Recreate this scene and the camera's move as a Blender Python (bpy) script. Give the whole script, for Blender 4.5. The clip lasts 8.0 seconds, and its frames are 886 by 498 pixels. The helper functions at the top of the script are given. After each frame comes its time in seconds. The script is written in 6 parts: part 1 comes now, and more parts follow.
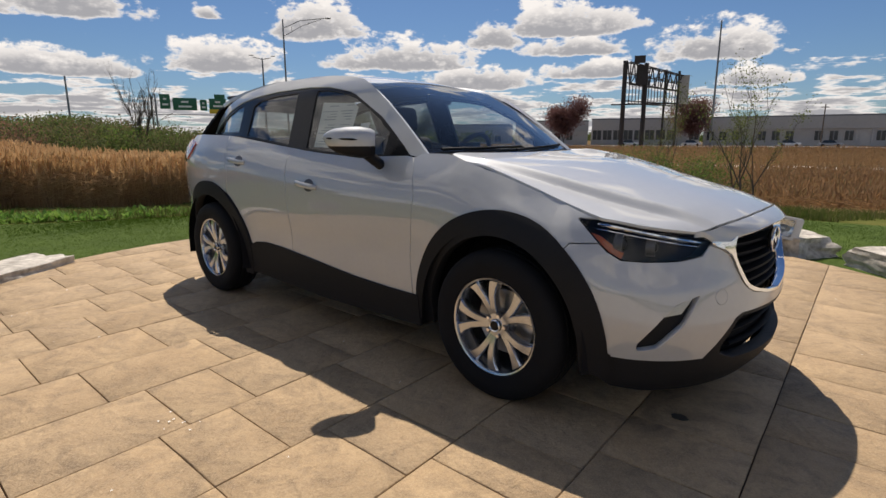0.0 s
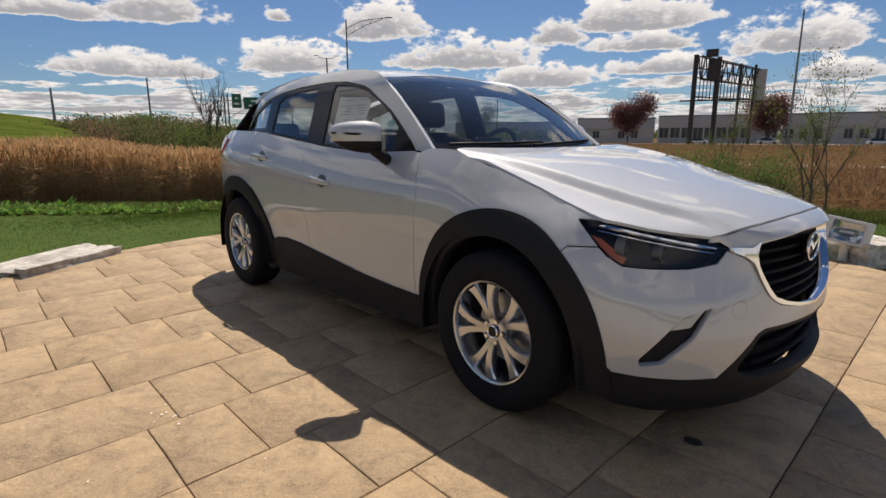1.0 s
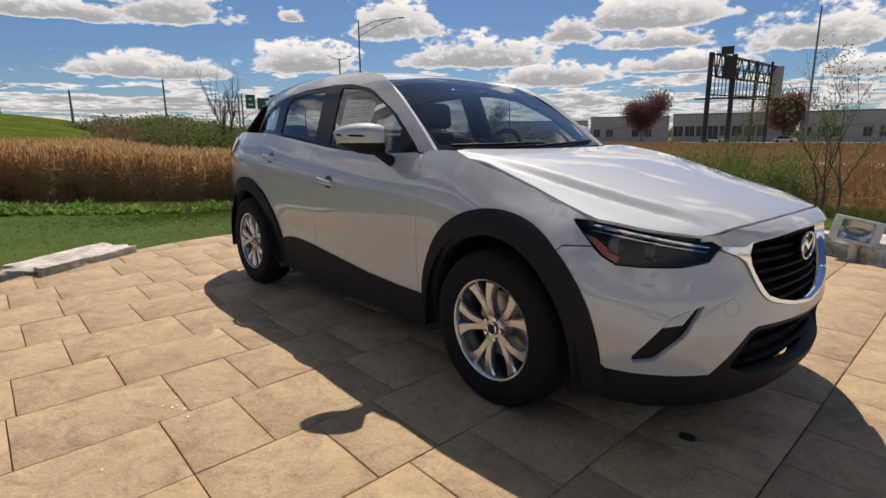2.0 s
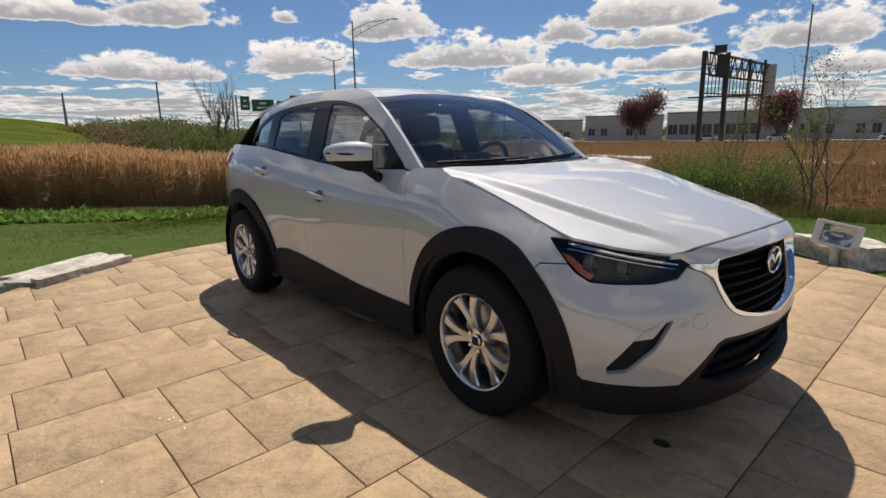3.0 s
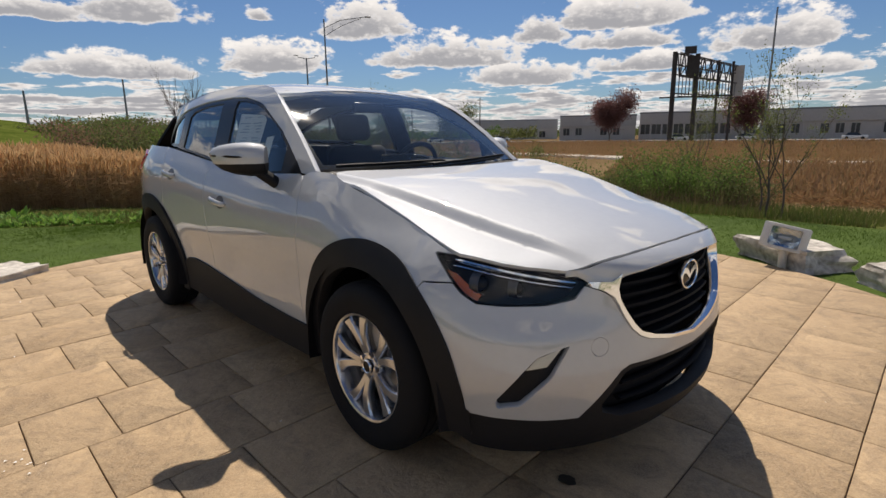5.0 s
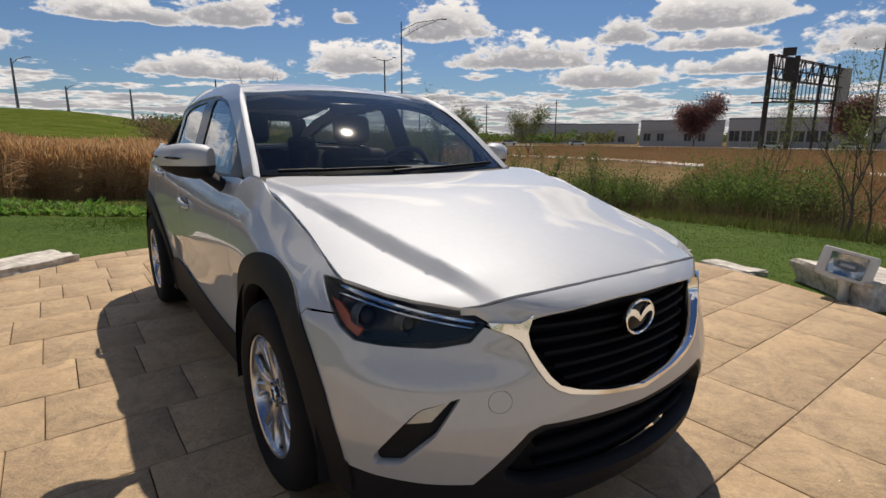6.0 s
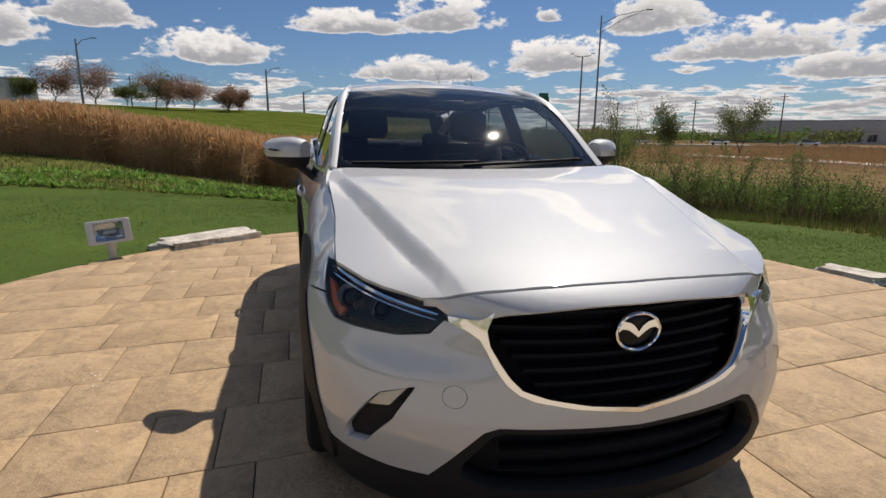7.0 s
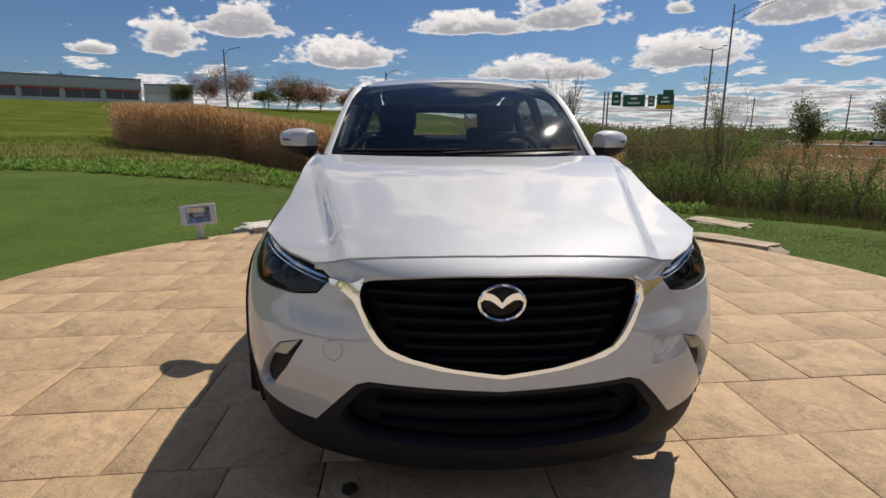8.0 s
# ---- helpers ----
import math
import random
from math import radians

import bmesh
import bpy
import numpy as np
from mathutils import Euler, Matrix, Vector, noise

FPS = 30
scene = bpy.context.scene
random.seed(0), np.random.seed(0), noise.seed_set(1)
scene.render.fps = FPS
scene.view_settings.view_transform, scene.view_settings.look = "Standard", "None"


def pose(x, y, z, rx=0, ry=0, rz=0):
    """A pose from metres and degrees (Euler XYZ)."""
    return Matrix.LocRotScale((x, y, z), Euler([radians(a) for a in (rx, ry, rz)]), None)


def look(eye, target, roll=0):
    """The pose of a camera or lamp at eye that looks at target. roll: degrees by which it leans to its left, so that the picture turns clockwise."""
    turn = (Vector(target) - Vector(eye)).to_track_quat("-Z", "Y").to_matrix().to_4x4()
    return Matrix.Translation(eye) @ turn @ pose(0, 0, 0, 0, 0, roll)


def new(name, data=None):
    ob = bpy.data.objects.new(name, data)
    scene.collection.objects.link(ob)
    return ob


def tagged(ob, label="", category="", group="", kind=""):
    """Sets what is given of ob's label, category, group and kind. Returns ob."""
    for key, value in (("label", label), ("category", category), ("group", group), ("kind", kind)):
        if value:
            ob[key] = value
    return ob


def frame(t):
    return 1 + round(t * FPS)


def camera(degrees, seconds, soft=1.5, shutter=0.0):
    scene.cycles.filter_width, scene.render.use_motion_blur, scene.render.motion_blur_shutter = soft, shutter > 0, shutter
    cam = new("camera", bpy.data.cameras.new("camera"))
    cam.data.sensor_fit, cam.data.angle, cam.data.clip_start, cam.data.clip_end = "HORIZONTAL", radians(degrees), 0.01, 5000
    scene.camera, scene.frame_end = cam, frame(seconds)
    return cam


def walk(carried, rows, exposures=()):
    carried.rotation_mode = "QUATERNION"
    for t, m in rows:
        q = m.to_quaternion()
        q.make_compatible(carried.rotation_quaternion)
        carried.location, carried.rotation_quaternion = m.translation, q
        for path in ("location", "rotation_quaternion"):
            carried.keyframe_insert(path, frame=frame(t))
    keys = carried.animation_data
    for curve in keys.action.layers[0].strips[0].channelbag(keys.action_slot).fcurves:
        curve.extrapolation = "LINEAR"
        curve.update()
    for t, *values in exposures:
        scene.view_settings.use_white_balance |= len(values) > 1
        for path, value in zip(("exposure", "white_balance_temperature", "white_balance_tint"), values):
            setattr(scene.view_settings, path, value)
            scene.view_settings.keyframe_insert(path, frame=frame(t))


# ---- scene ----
cam = camera(79.5, 8.0)
PATH = [
    (0, (1.288, -2.599, 1.125), (-0.019, -1.14, 0.717), -0.1),
    (0.5, (1.324, -2.427, 1.129), (-0.073, -1.055, 0.721), 0.1),
    (1, (1.388, -2.339, 1.109), (-0.07, -1.035, 0.694), -0.1),
    (1.5, (1.419, -2.337, 1.104), (-0.069, -1.067, 0.688), -0.3),
    (3, (1.553, -2.351, 1.205), (0.074, -1.072, 0.788), -0.8),
    (3.5, (1.568, -2.36, 1.247), (0.123, -1.042, 0.829), -0.7),
    (4, (1.585, -2.341, 1.254), (0.167, -0.994, 0.836), -0.5),
    (4.5, (1.585, -2.231, 1.223), (0.176, -0.874, 0.808), -0.4),
    (4.7, (1.592, -2.129, 1.21), (0.179, -0.777, 0.791), -0.5),
    (5.8, (1.677, -1.413, 1.203), (0.147, -0.192, 0.793), -0.3),
    (6, (1.734, -1.349, 1.217), (0.142, -0.21, 0.804), 0.4),
    (6.5, (1.844, -1.103, 1.212), (0.072, -0.276, 0.793), 0.2),
    (7, (1.993, -0.851, 1.206), (0.108, -0.334, 0.782), 0.5),
    (7.5, (2.165, -0.555, 1.181), (0.232, -0.272, 0.753), 0.4),
    (8, (2.253, -0.251, 1.164), (0.302, -0.14, 0.736), 0.4),
]
walk(cam, [(t, look(eye, aim, roll)) for t, eye, aim, roll in PATH], [(0.0, 0.05, 6880, 13), (4.5, 0.06, 6880, 13), (6.0, -0.03, 6880, 13), (8.0, 0.0, 6760, 13)])

# ---------- world, sun ----------
SUN_DIR = Vector((-0.54, 0.51, 1.10)).normalized()
world = bpy.data.worlds.new("sky")
scene.world = world
world.use_nodes = True
wt = world.node_tree
bg = wt.nodes["Background"]


def wmath(op, a, b=None, clamp=False):
    n = wt.nodes.new("ShaderNodeMath")
    n.operation, n.use_clamp = op, clamp
    for i, v in enumerate((a, b)):
        if v is None:
            continue
        if isinstance(v, (int, float)):
            n.inputs[i].default_value = v
        else:
            wt.links.new(v, n.inputs[i])
    return n.outputs[0]


sky = wt.nodes.new("ShaderNodeTexSky")
sky.sky_type, sky.sun_disc = "NISHITA", False
sky.sun_elevation = math.asin(SUN_DIR.z)
sky.sun_rotation = math.atan2(SUN_DIR.x, SUN_DIR.y)
sky.air_density, sky.dust_density, sky.ozone_density = 1.0, 0.4, 2.5
# fair-weather cumulus: single flat-based clouds that can be told apart, rows of small ones along the horizon, a loose deck overhead
tc = wt.nodes.new("ShaderNodeTexCoord")
sep = wt.nodes.new("ShaderNodeSeparateXYZ")
wt.links.new(tc.outputs["Generated"], sep.inputs[0])
DX, DY, DZ = sep.outputs


def wvec(op, a, b=None):
    n = wt.nodes.new("ShaderNodeVectorMath")
    n.operation = op
    for i, v in enumerate((a, b)):
        if v is None:
            continue
        if isinstance(v, tuple):
            n.inputs[i].default_value = v
        else:
            wt.links.new(v, n.inputs[i])
    return n.outputs["Value"] if op == "LENGTH" else n.outputs["Vector"]


def wcomb(x, y, z=0.0):
    n = wt.nodes.new("ShaderNodeCombineXYZ")
    for i, v in enumerate((x, y, z)):
        if isinstance(v, (int, float)):
            n.inputs[i].default_value = v
        else:
            wt.links.new(v, n.inputs[i])
    return n.outputs[0]


def wnoise(vec, scale, detail, rough=0.55, shift=(0, 0, 0)):
    n = wt.nodes.new("ShaderNodeTexNoise")
    wt.links.new(wvec("ADD", vec, shift), n.inputs["Vector"])
    n.inputs["Scale"].default_value, n.inputs["Detail"].default_value, n.inputs["Roughness"].default_value = scale, detail, rough
    return n.outputs["Fac"]


def wspan(v, lo, hi, a=0.0, b=1.0):
    n = wt.nodes.new("ShaderNodeMapRange")
    n.interpolation_type = "SMOOTHSTEP"
    wt.links.new(v, n.inputs["Value"])
    for i, x in enumerate((lo, hi, a, b)):
        n.inputs[i + 1].default_value = x
    return n.outputs[0]


MID_AZ = radians(145)
# bearing from the middle of the view and height above the horizon, in degrees
ca_, sa_ = math.cos(MID_AZ), math.sin(MID_AZ)
AZ = wmath("MULTIPLY", wmath("ARCTAN2", wmath("SUBTRACT", wmath("MULTIPLY", DY, ca_), wmath("MULTIPLY", DX, sa_)), wmath("ADD", wmath("MULTIPLY", DX, ca_), wmath("MULTIPLY", DY, sa_))), 57.2958)
EL = wmath("MULTIPLY", wmath("ARCSINE", DZ), 57.2958)
PLACE = wcomb(AZ, EL)
billow = wnoise(wcomb(wmath("MULTIPLY", AZ, 0.20), wmath("MULTIPLY", EL, 0.34)), 1.0, 8, 0.60, (3.1, 7.7, 0))
ragged = wnoise(wcomb(wmath("MULTIPLY", AZ, 0.9), wmath("MULTIPLY", EL, 1.5)), 1.0, 5, 0.6, (9.1, 1.7, 0))
# bearing, half width, base and height of each cloud
CLOUDS = [(202.8, 3.2, 6.9, 3.8), (196.3, 5.2, 9.0, 3.4), (208.9, 2.1, 6.5, 1.0), (186.4, 6.6, 6.4, 2.9), (173.8, 8.0, 9.7, 2.0), (167.3, 7.8, 5.4, 2.3), (165.0, 6.5, 10.1, 3.4), (154.3, 2.0, 10.8, 1.3),
          (144.9, 5.6, 9.6, 4.0), (153.4, 6.6, 6.3, 3.0), (135.7, 9.1, 6.8, 3.3), (126.5, 3.4, 8.9, 3.0), (120.0, 8.0, 9.8, 3.4), (118.5, 6.2, 8.0, 2.0), (106.2, 6.4, 7.1, 3.4), (128.4, 6.8, 5.0, 2.5), (115.6, 6.4, 5.9, 1.9), (103.0, 4.0, 4.7, 1.8)]
best, rise = None, None
for az_, w_, e_, h_ in CLOUDS:
    rel = wvec("MULTIPLY", wvec("SUBTRACT", PLACE, (az_ - 145, e_ + 0.12 * h_, 0.0)), (1 / w_, 1 / h_, 0.0))
    d_ = wmath("SUBTRACT", 1.0, wvec("LENGTH", wvec("MAXIMUM", rel, wvec("MULTIPLY", rel, (1.0, -4.5, 0.0)))))
    up = wt.nodes.new("ShaderNodeSeparateXYZ")
    wt.links.new(rel, up.inputs[0])
    if best is None:
        best, rise = d_, up.outputs[1]
    else:
        nearer = wmath("GREATER_THAN", d_, best)
        rise = wmath("ADD", wmath("MULTIPLY", up.outputs[1], nearer), wmath("MULTIPLY", rise, wmath("SUBTRACT", 1.0, nearer)))
        best = wmath("MAXIMUM", best, d_)
lumps = wmath("ADD", wmath("MULTIPLY", wmath("SUBTRACT", billow, 0.5), 2.3), wmath("MULTIPLY", wmath("SUBTRACT", ragged, 0.5), 0.9))
single = wmath("ADD", wmath("SUBTRACT", best, 0.10), lumps)
single = wmath("SUBTRACT", single, wspan(best, -0.35, 0.0, 0.9, 0.0))
# rows along the horizon: small and dense low down, thinning out upwards
ROWS = wcomb(wmath("MULTIPLY", AZ, 0.085), wmath("MULTIPLY", wmath("LOGARITHM", wmath("MAXIMUM", wmath("ADD", EL, 1.6), 0.3), 2.71828), 2.9))
rowf = wnoise(ROWS, 2.1, 7, 0.60, (5.2, 3.3, 0))
rows_ = wmath("MULTIPLY", wmath("SUBTRACT", rowf, wspan(EL, 2.0, 8.5, 0.415, 0.66)), 4.0)
# the loose deck overhead and behind
over = wnoise(wcomb(wmath("DIVIDE", DX, wmath("MAXIMUM", wmath("ADD", DZ, 0.10), 0.1)), wmath("DIVIDE", DY, wmath("MAXIMUM", wmath("ADD", DZ, 0.10), 0.1))), 1.5, 7, 0.52, (1.3, 0.4, 3.7))
away = wmath("MAXIMUM", wspan(EL, 13.5, 18.0), wspan(wmath("ABSOLUTE", AZ), 76, 92))
deck = wmath("SUBTRACT", wmath("MULTIPLY", wmath("SUBTRACT", over, wspan(EL, 38, 62, 0.515, 0.60)), 5.0), wmath("MULTIPLY", wmath("SUBTRACT", 1.0, away), 6.0))
deck = wmath("SUBTRACT", deck, wspan(EL, 7, 17, 0.6, 0.0))
den = wmath("MAXIMUM", wmath("MAXIMUM", single, rows_), deck)
cover = wspan(den, -0.03, 0.26)
# the base of a cloud is grey, its top and thin edges bright, with billows showing through
inner = wmath("ADD", wmath("MULTIPLY", wmath("SUBTRACT", ragged, 0.5), 1.3), wmath("MULTIPLY", wmath("SUBTRACT", billow, 0.5), 1.6))
shade_s = wmath("MULTIPLY", wspan(single, 0.0, 0.55), wspan(wmath("ADD", rise, inner), 0.95, 0.05))
shade_r = wspan(wmath("ADD", wmath("MAXIMUM", rows_, deck), wmath("MULTIPLY", inner, -0.35)), 0.05, 0.65)
thick = wmath("MULTIPLY", wmath("MAXIMUM", shade_s, shade_r), 0.92)
ctint = wt.nodes.new("ShaderNodeMix")
ctint.data_type = "RGBA"
wt.links.new(thick, ctint.inputs["Factor"])
ctint.inputs["A"].default_value = (11.8, 11.7, 11.5, 1)
ctint.inputs["B"].default_value = (4.2, 4.4, 4.9, 1)
mixc = wt.nodes.new("ShaderNodeMix")
mixc.data_type = "RGBA"
wt.links.new(cover, mixc.inputs["Factor"])
deep = wt.nodes.new("ShaderNodeMix")
deep.data_type, deep.blend_type = "RGBA", "MULTIPLY"
deep.inputs["Factor"].default_value = 1.0
wt.links.new(sky.outputs[0], deep.inputs["A"])
deep.inputs["B"].default_value = (0.50, 0.68, 0.90, 1)
wt.links.new(deep.outputs["Result"], mixc.inputs["A"])
wt.links.new(ctint.outputs["Result"], mixc.inputs["B"])
wt.links.new(mixc.outputs["Result"], bg.inputs[0])
bg.inputs[1].default_value = 0.076

sun = new("sun", bpy.data.lights.new("sun", "SUN"))
sun.data.energy, sun.data.angle, sun.data.color = 4.9, radians(0.53), (1.0, 0.93, 0.82)
sun.matrix_world = look(SUN_DIR * 30, (0, 0, 0))


# ---------- materials ----------
def material(name, base, rough=0.6, metal=0.0, vary=0.0, scale=5.0, bump=0.0, bump_scale=80.0, coat=0.0, base2=None,
             stretch=(1, 1, 1), random=0.0, emit=None, spec=None, fine_scale=None, coat_rough=0.05, coat_ior=0.0):
    """A surface with colour that varies at two scales, and fine relief."""
    m = bpy.data.materials.new(name)
    m.use_nodes = True
    nt = m.node_tree
    b = nt.nodes["Principled BSDF"]
    b.inputs["Roughness"].default_value, b.inputs["Metallic"].default_value = rough, metal
    b.inputs["Base Color"].default_value = (*base, 1)
    if coat:
        b.inputs["Coat Weight"].default_value, b.inputs["Coat Roughness"].default_value = coat, coat_rough
    if coat_ior:
        b.inputs["Coat IOR"].default_value = coat_ior
    if spec is not None:
        b.inputs["Specular IOR Level"].default_value = spec
    if emit:
        b.inputs["Emission Color"].default_value, b.inputs["Emission Strength"].default_value = (*base, 1), emit
    if vary or bump:
        c = nt.nodes.new("ShaderNodeTexCoord")
        mp = nt.nodes.new("ShaderNodeMapping")
        mp.inputs["Scale"].default_value = stretch
        nt.links.new(c.outputs["Object"], mp.inputs[0])
    if vary:
        n1, n2 = nt.nodes.new("ShaderNodeTexNoise"), nt.nodes.new("ShaderNodeTexNoise")
        for n, s in ((n1, scale), (n2, fine_scale or scale * 14)):
            n.inputs["Scale"].default_value, n.inputs["Detail"].default_value = s, 6
            nt.links.new(mp.outputs[0], n.inputs["Vector"])
        add = nt.nodes.new("ShaderNodeMath")
        add.operation = "ADD"
        nt.links.new(n1.outputs["Fac"], add.inputs[0])
        nt.links.new(n2.outputs["Fac"], add.inputs[1])
        val = add.outputs[0]
        if random:
            oi = nt.nodes.new("ShaderNodeObjectInfo")
            r = nt.nodes.new("ShaderNodeMath")
            r.operation = "MULTIPLY_ADD"
            nt.links.new(oi.outputs["Random"], r.inputs[0])
            r.inputs[1].default_value = random
            nt.links.new(val, r.inputs[2])
            val = r.outputs[0]
        ramp = nt.nodes.new("ShaderNodeMapRange")
        ramp.inputs["From Min"].default_value, ramp.inputs["From Max"].default_value = 0.6, 1.4 + random
        nt.links.new(val, ramp.inputs["Value"])
        mx = nt.nodes.new("ShaderNodeMix")
        mx.data_type = "RGBA"
        nt.links.new(ramp.outputs[0], mx.inputs["Factor"])
        other = base2 or tuple(min(1, v * (1 + vary)) for v in base)
        mx.inputs["A"].default_value = (*[v * (1 - vary) for v in base], 1)
        mx.inputs["B"].default_value = (*other, 1)
        nt.links.new(mx.outputs["Result"], b.inputs["Base Color"])
    if bump:
        n3 = nt.nodes.new("ShaderNodeTexNoise")
        n3.inputs["Scale"].default_value, n3.inputs["Detail"].default_value = bump_scale, 5
        nt.links.new(mp.outputs[0], n3.inputs["Vector"])
        bp = nt.nodes.new("ShaderNodeBump")
        bp.inputs["Strength"].default_value, bp.inputs["Distance"].default_value = bump, 0.01
        nt.links.new(n3.outputs["Fac"], bp.inputs["Height"])
        nt.links.new(bp.outputs[0], b.inputs["Normal"])
    return m


def glass_material(name, tint, rough=0.0, gloss=1.5):
    """A thin pane: partly see-through, with the gloss of glass."""
    m = bpy.data.materials.new(name)
    m.use_nodes = True
    nt = m.node_tree
    nt.nodes.remove(nt.nodes["Principled BSDF"])
    out = nt.nodes["Material Output"]
    tr, gl = nt.nodes.new("ShaderNodeBsdfTransparent"), nt.nodes.new("ShaderNodeBsdfGlossy")
    tr.inputs[0].default_value = (*tint, 1)
    gl.inputs[0].default_value, gl.inputs["Roughness"].default_value = (1, 1, 1, 1), rough
    lw = nt.nodes.new("ShaderNodeLayerWeight")
    lw.inputs[0].default_value = 0.5
    p5, fr = nt.nodes.new("ShaderNodeMath"), nt.nodes.new("ShaderNodeMath")
    p5.operation, fr.operation = "POWER", "MULTIPLY_ADD"
    nt.links.new(lw.outputs["Facing"], p5.inputs[0])
    p5.inputs[1].default_value = 5.0
    nt.links.new(p5.outputs[0], fr.inputs[0])
    fr.inputs[1].default_value, fr.inputs[2].default_value = 0.95, 0.05
    mx = nt.nodes.new("ShaderNodeMixShader")
    k = nt.nodes.new("ShaderNodeMath")
    k.operation, k.use_clamp = "MULTIPLY", True
    k.inputs[1].default_value = gloss
    nt.links.new(fr.outputs[0], k.inputs[0])
    nt.links.new(k.outputs[0], mx.inputs[0])
    nt.links.new(tr.outputs[0], mx.inputs[1])
    nt.links.new(gl.outputs[0], mx.inputs[2])
    nt.links.new(mx.outputs[0], out.inputs[0])
    return m


PAINT = material("pearl_paint", (0.445, 0.462, 0.482), 0.60, 0.32, 0.03, 3, coat=1.0, spec=0.0, coat_rough=0.028, coat_ior=1.8)
CLAD = material("black_grained_plastic", (0.009, 0.0095, 0.012), 0.6, 0, 0.2, 9, 0.15, 700, spec=0.22)
GLOSSBLACK = material("gloss_black_trim", (0.008, 0.008, 0.009), 0.2, 0, 0.2, 6, spec=0.2)
TRIM = material("black_trim", (0.008, 0.009, 0.012), 0.5, 0, 0.2, 6, spec=0.12)
DARK = material("dark_recess", (0.012, 0.012, 0.014), 0.9, 0, 0.2, 8, spec=0.1)
CHROME = material("chrome", (0.86, 0.86, 0.87), 0.09, 1.0, 0.02, 6)
ALLOY = material("machined_alloy", (0.56, 0.58, 0.62), 0.20, 0.95, 0.06, 12, 0.03, 300)
GUN = material("dark_alloy_pocket", (0.09, 0.09, 0.1), 0.35, 0.8, 0.15, 12)
TYRE = material("tyre_rubber", (0.0065, 0.007, 0.009), 0.75, 0, 0.25, 14, 0.2, 260, spec=0.2)
STEEL = material("brushed_steel", (0.45, 0.44, 0.43), 0.35, 1.0, 0.12, 20, 0.05, 200)
AMBER = material("amber_reflector", (0.50, 0.10, 0.02), 0.2, 0, 0.15, 40, 0.3, 300, coat=0.6)
RED = material("red_lens", (0.30, 0.01, 0.01), 0.12, 0, 0.1, 20, coat=0.7)
LAMPIN = material("headlamp_inner", (0.010, 0.010, 0.012), 0.5, 0, 0.3, 18, spec=0.2)
CLOTH = material("dark_seat_cloth", (0.018, 0.018, 0.02), 0.85, 0, 0.25, 30, 0.3, 500)
DASH = material("soft_dash_plastic", (0.02, 0.02, 0.022), 0.6, 0, 0.15, 20, 0.2, 500)
PAPER = material("white_paper", (0.78, 0.78, 0.76), 0.7, 0, 0.04, 12)
INK = material("grey_print", (0.36, 0.40, 0.44), 0.7, 0, 0.2, 30)
GLASS_FRONT = glass_material("windscreen_glass", (0.78, 0.83, 0.83), 0.03, 1.15)
GLASS_SIDE = glass_material("side_glass", (0.66, 0.71, 0.70))
GLASS_DARK = glass_material("privacy_glass", (0.36, 0.41, 0.42))
LENS = glass_material("lamp_lens", (0.86, 0.88, 0.89), 0.0, 0.55)
SLAT = material("satin_black_slat", (0.006, 0.0065, 0.009), 0.6, 0, 0.2, 6, spec=0.08)


# ---------- building helpers ----------
def part(name, bm, mat, parent=None, label="", smooth=True, angle=40):
    """Links a bmesh (or a finished mesh) as one object under a thing or part."""
    if isinstance(bm, bmesh.types.BMesh):
        me = bpy.data.meshes.new(name)
        bm.to_mesh(me)
        bm.free()
        if smooth:
            me.shade_smooth()
            me.set_sharp_from_angle(angle=radians(angle))
    else:
        me = bm
    for mm in (mat if isinstance(mat, (list, tuple)) else [mat]):
        me.materials.append(mm)
    ob = new(name, me)
    ob.parent = parent
    if label:
        ob["label"] = label
    return ob


def thing(name, label, category, group="", kind="", at=(0, 0, 0)):
    ob = new(name)
    ob.location = at
    return tagged(ob, label, category, group, kind)


def curve(xs, ys):
    """A smooth function through points, flat beyond its ends."""
    xs, ys = np.array(xs, float), np.array(ys, float)
    if xs[0] > xs[-1]:
        xs, ys = xs[::-1], ys[::-1]
    d = np.diff(ys) / np.diff(xs)
    t = np.concatenate(([d[0]], np.where(d[1:] * d[:-1] > 0, 2 * d[1:] * d[:-1] / (d[1:] + d[:-1] + 1e-12), 0.5 * (d[1:] + d[:-1]) * 0.3), [d[-1]]))

    def f(x):
        x = min(max(x, xs[0]), xs[-1])
        i = min(max(int(np.searchsorted(xs, x)) - 1, 0), len(xs) - 2)
        h = xs[i + 1] - xs[i]
        u = (x - xs[i]) / h
        return float((1 + 2 * u) * (1 - u) ** 2 * ys[i] + u * (1 - u) ** 2 * h * t[i] + u * u * (3 - 2 * u) * ys[i + 1] + u * u * (u - 1) * h * t[i + 1])
    return f


def sstep(x, a, b):
    u = min(max((x - a) / (b - a), 0), 1)
    return u * u * (3 - 2 * u)


def densify(loop, step):
    out = []
    for (ax, ay), (bx, by) in zip(loop, loop[1:] + loop[:1]):
        n = max(1, int(math.hypot(bx - ax, by - ay) / step))
        out += [(ax + (bx - ax) * k / n, ay + (by - ay) * k / n) for k in range(n)]
    return out


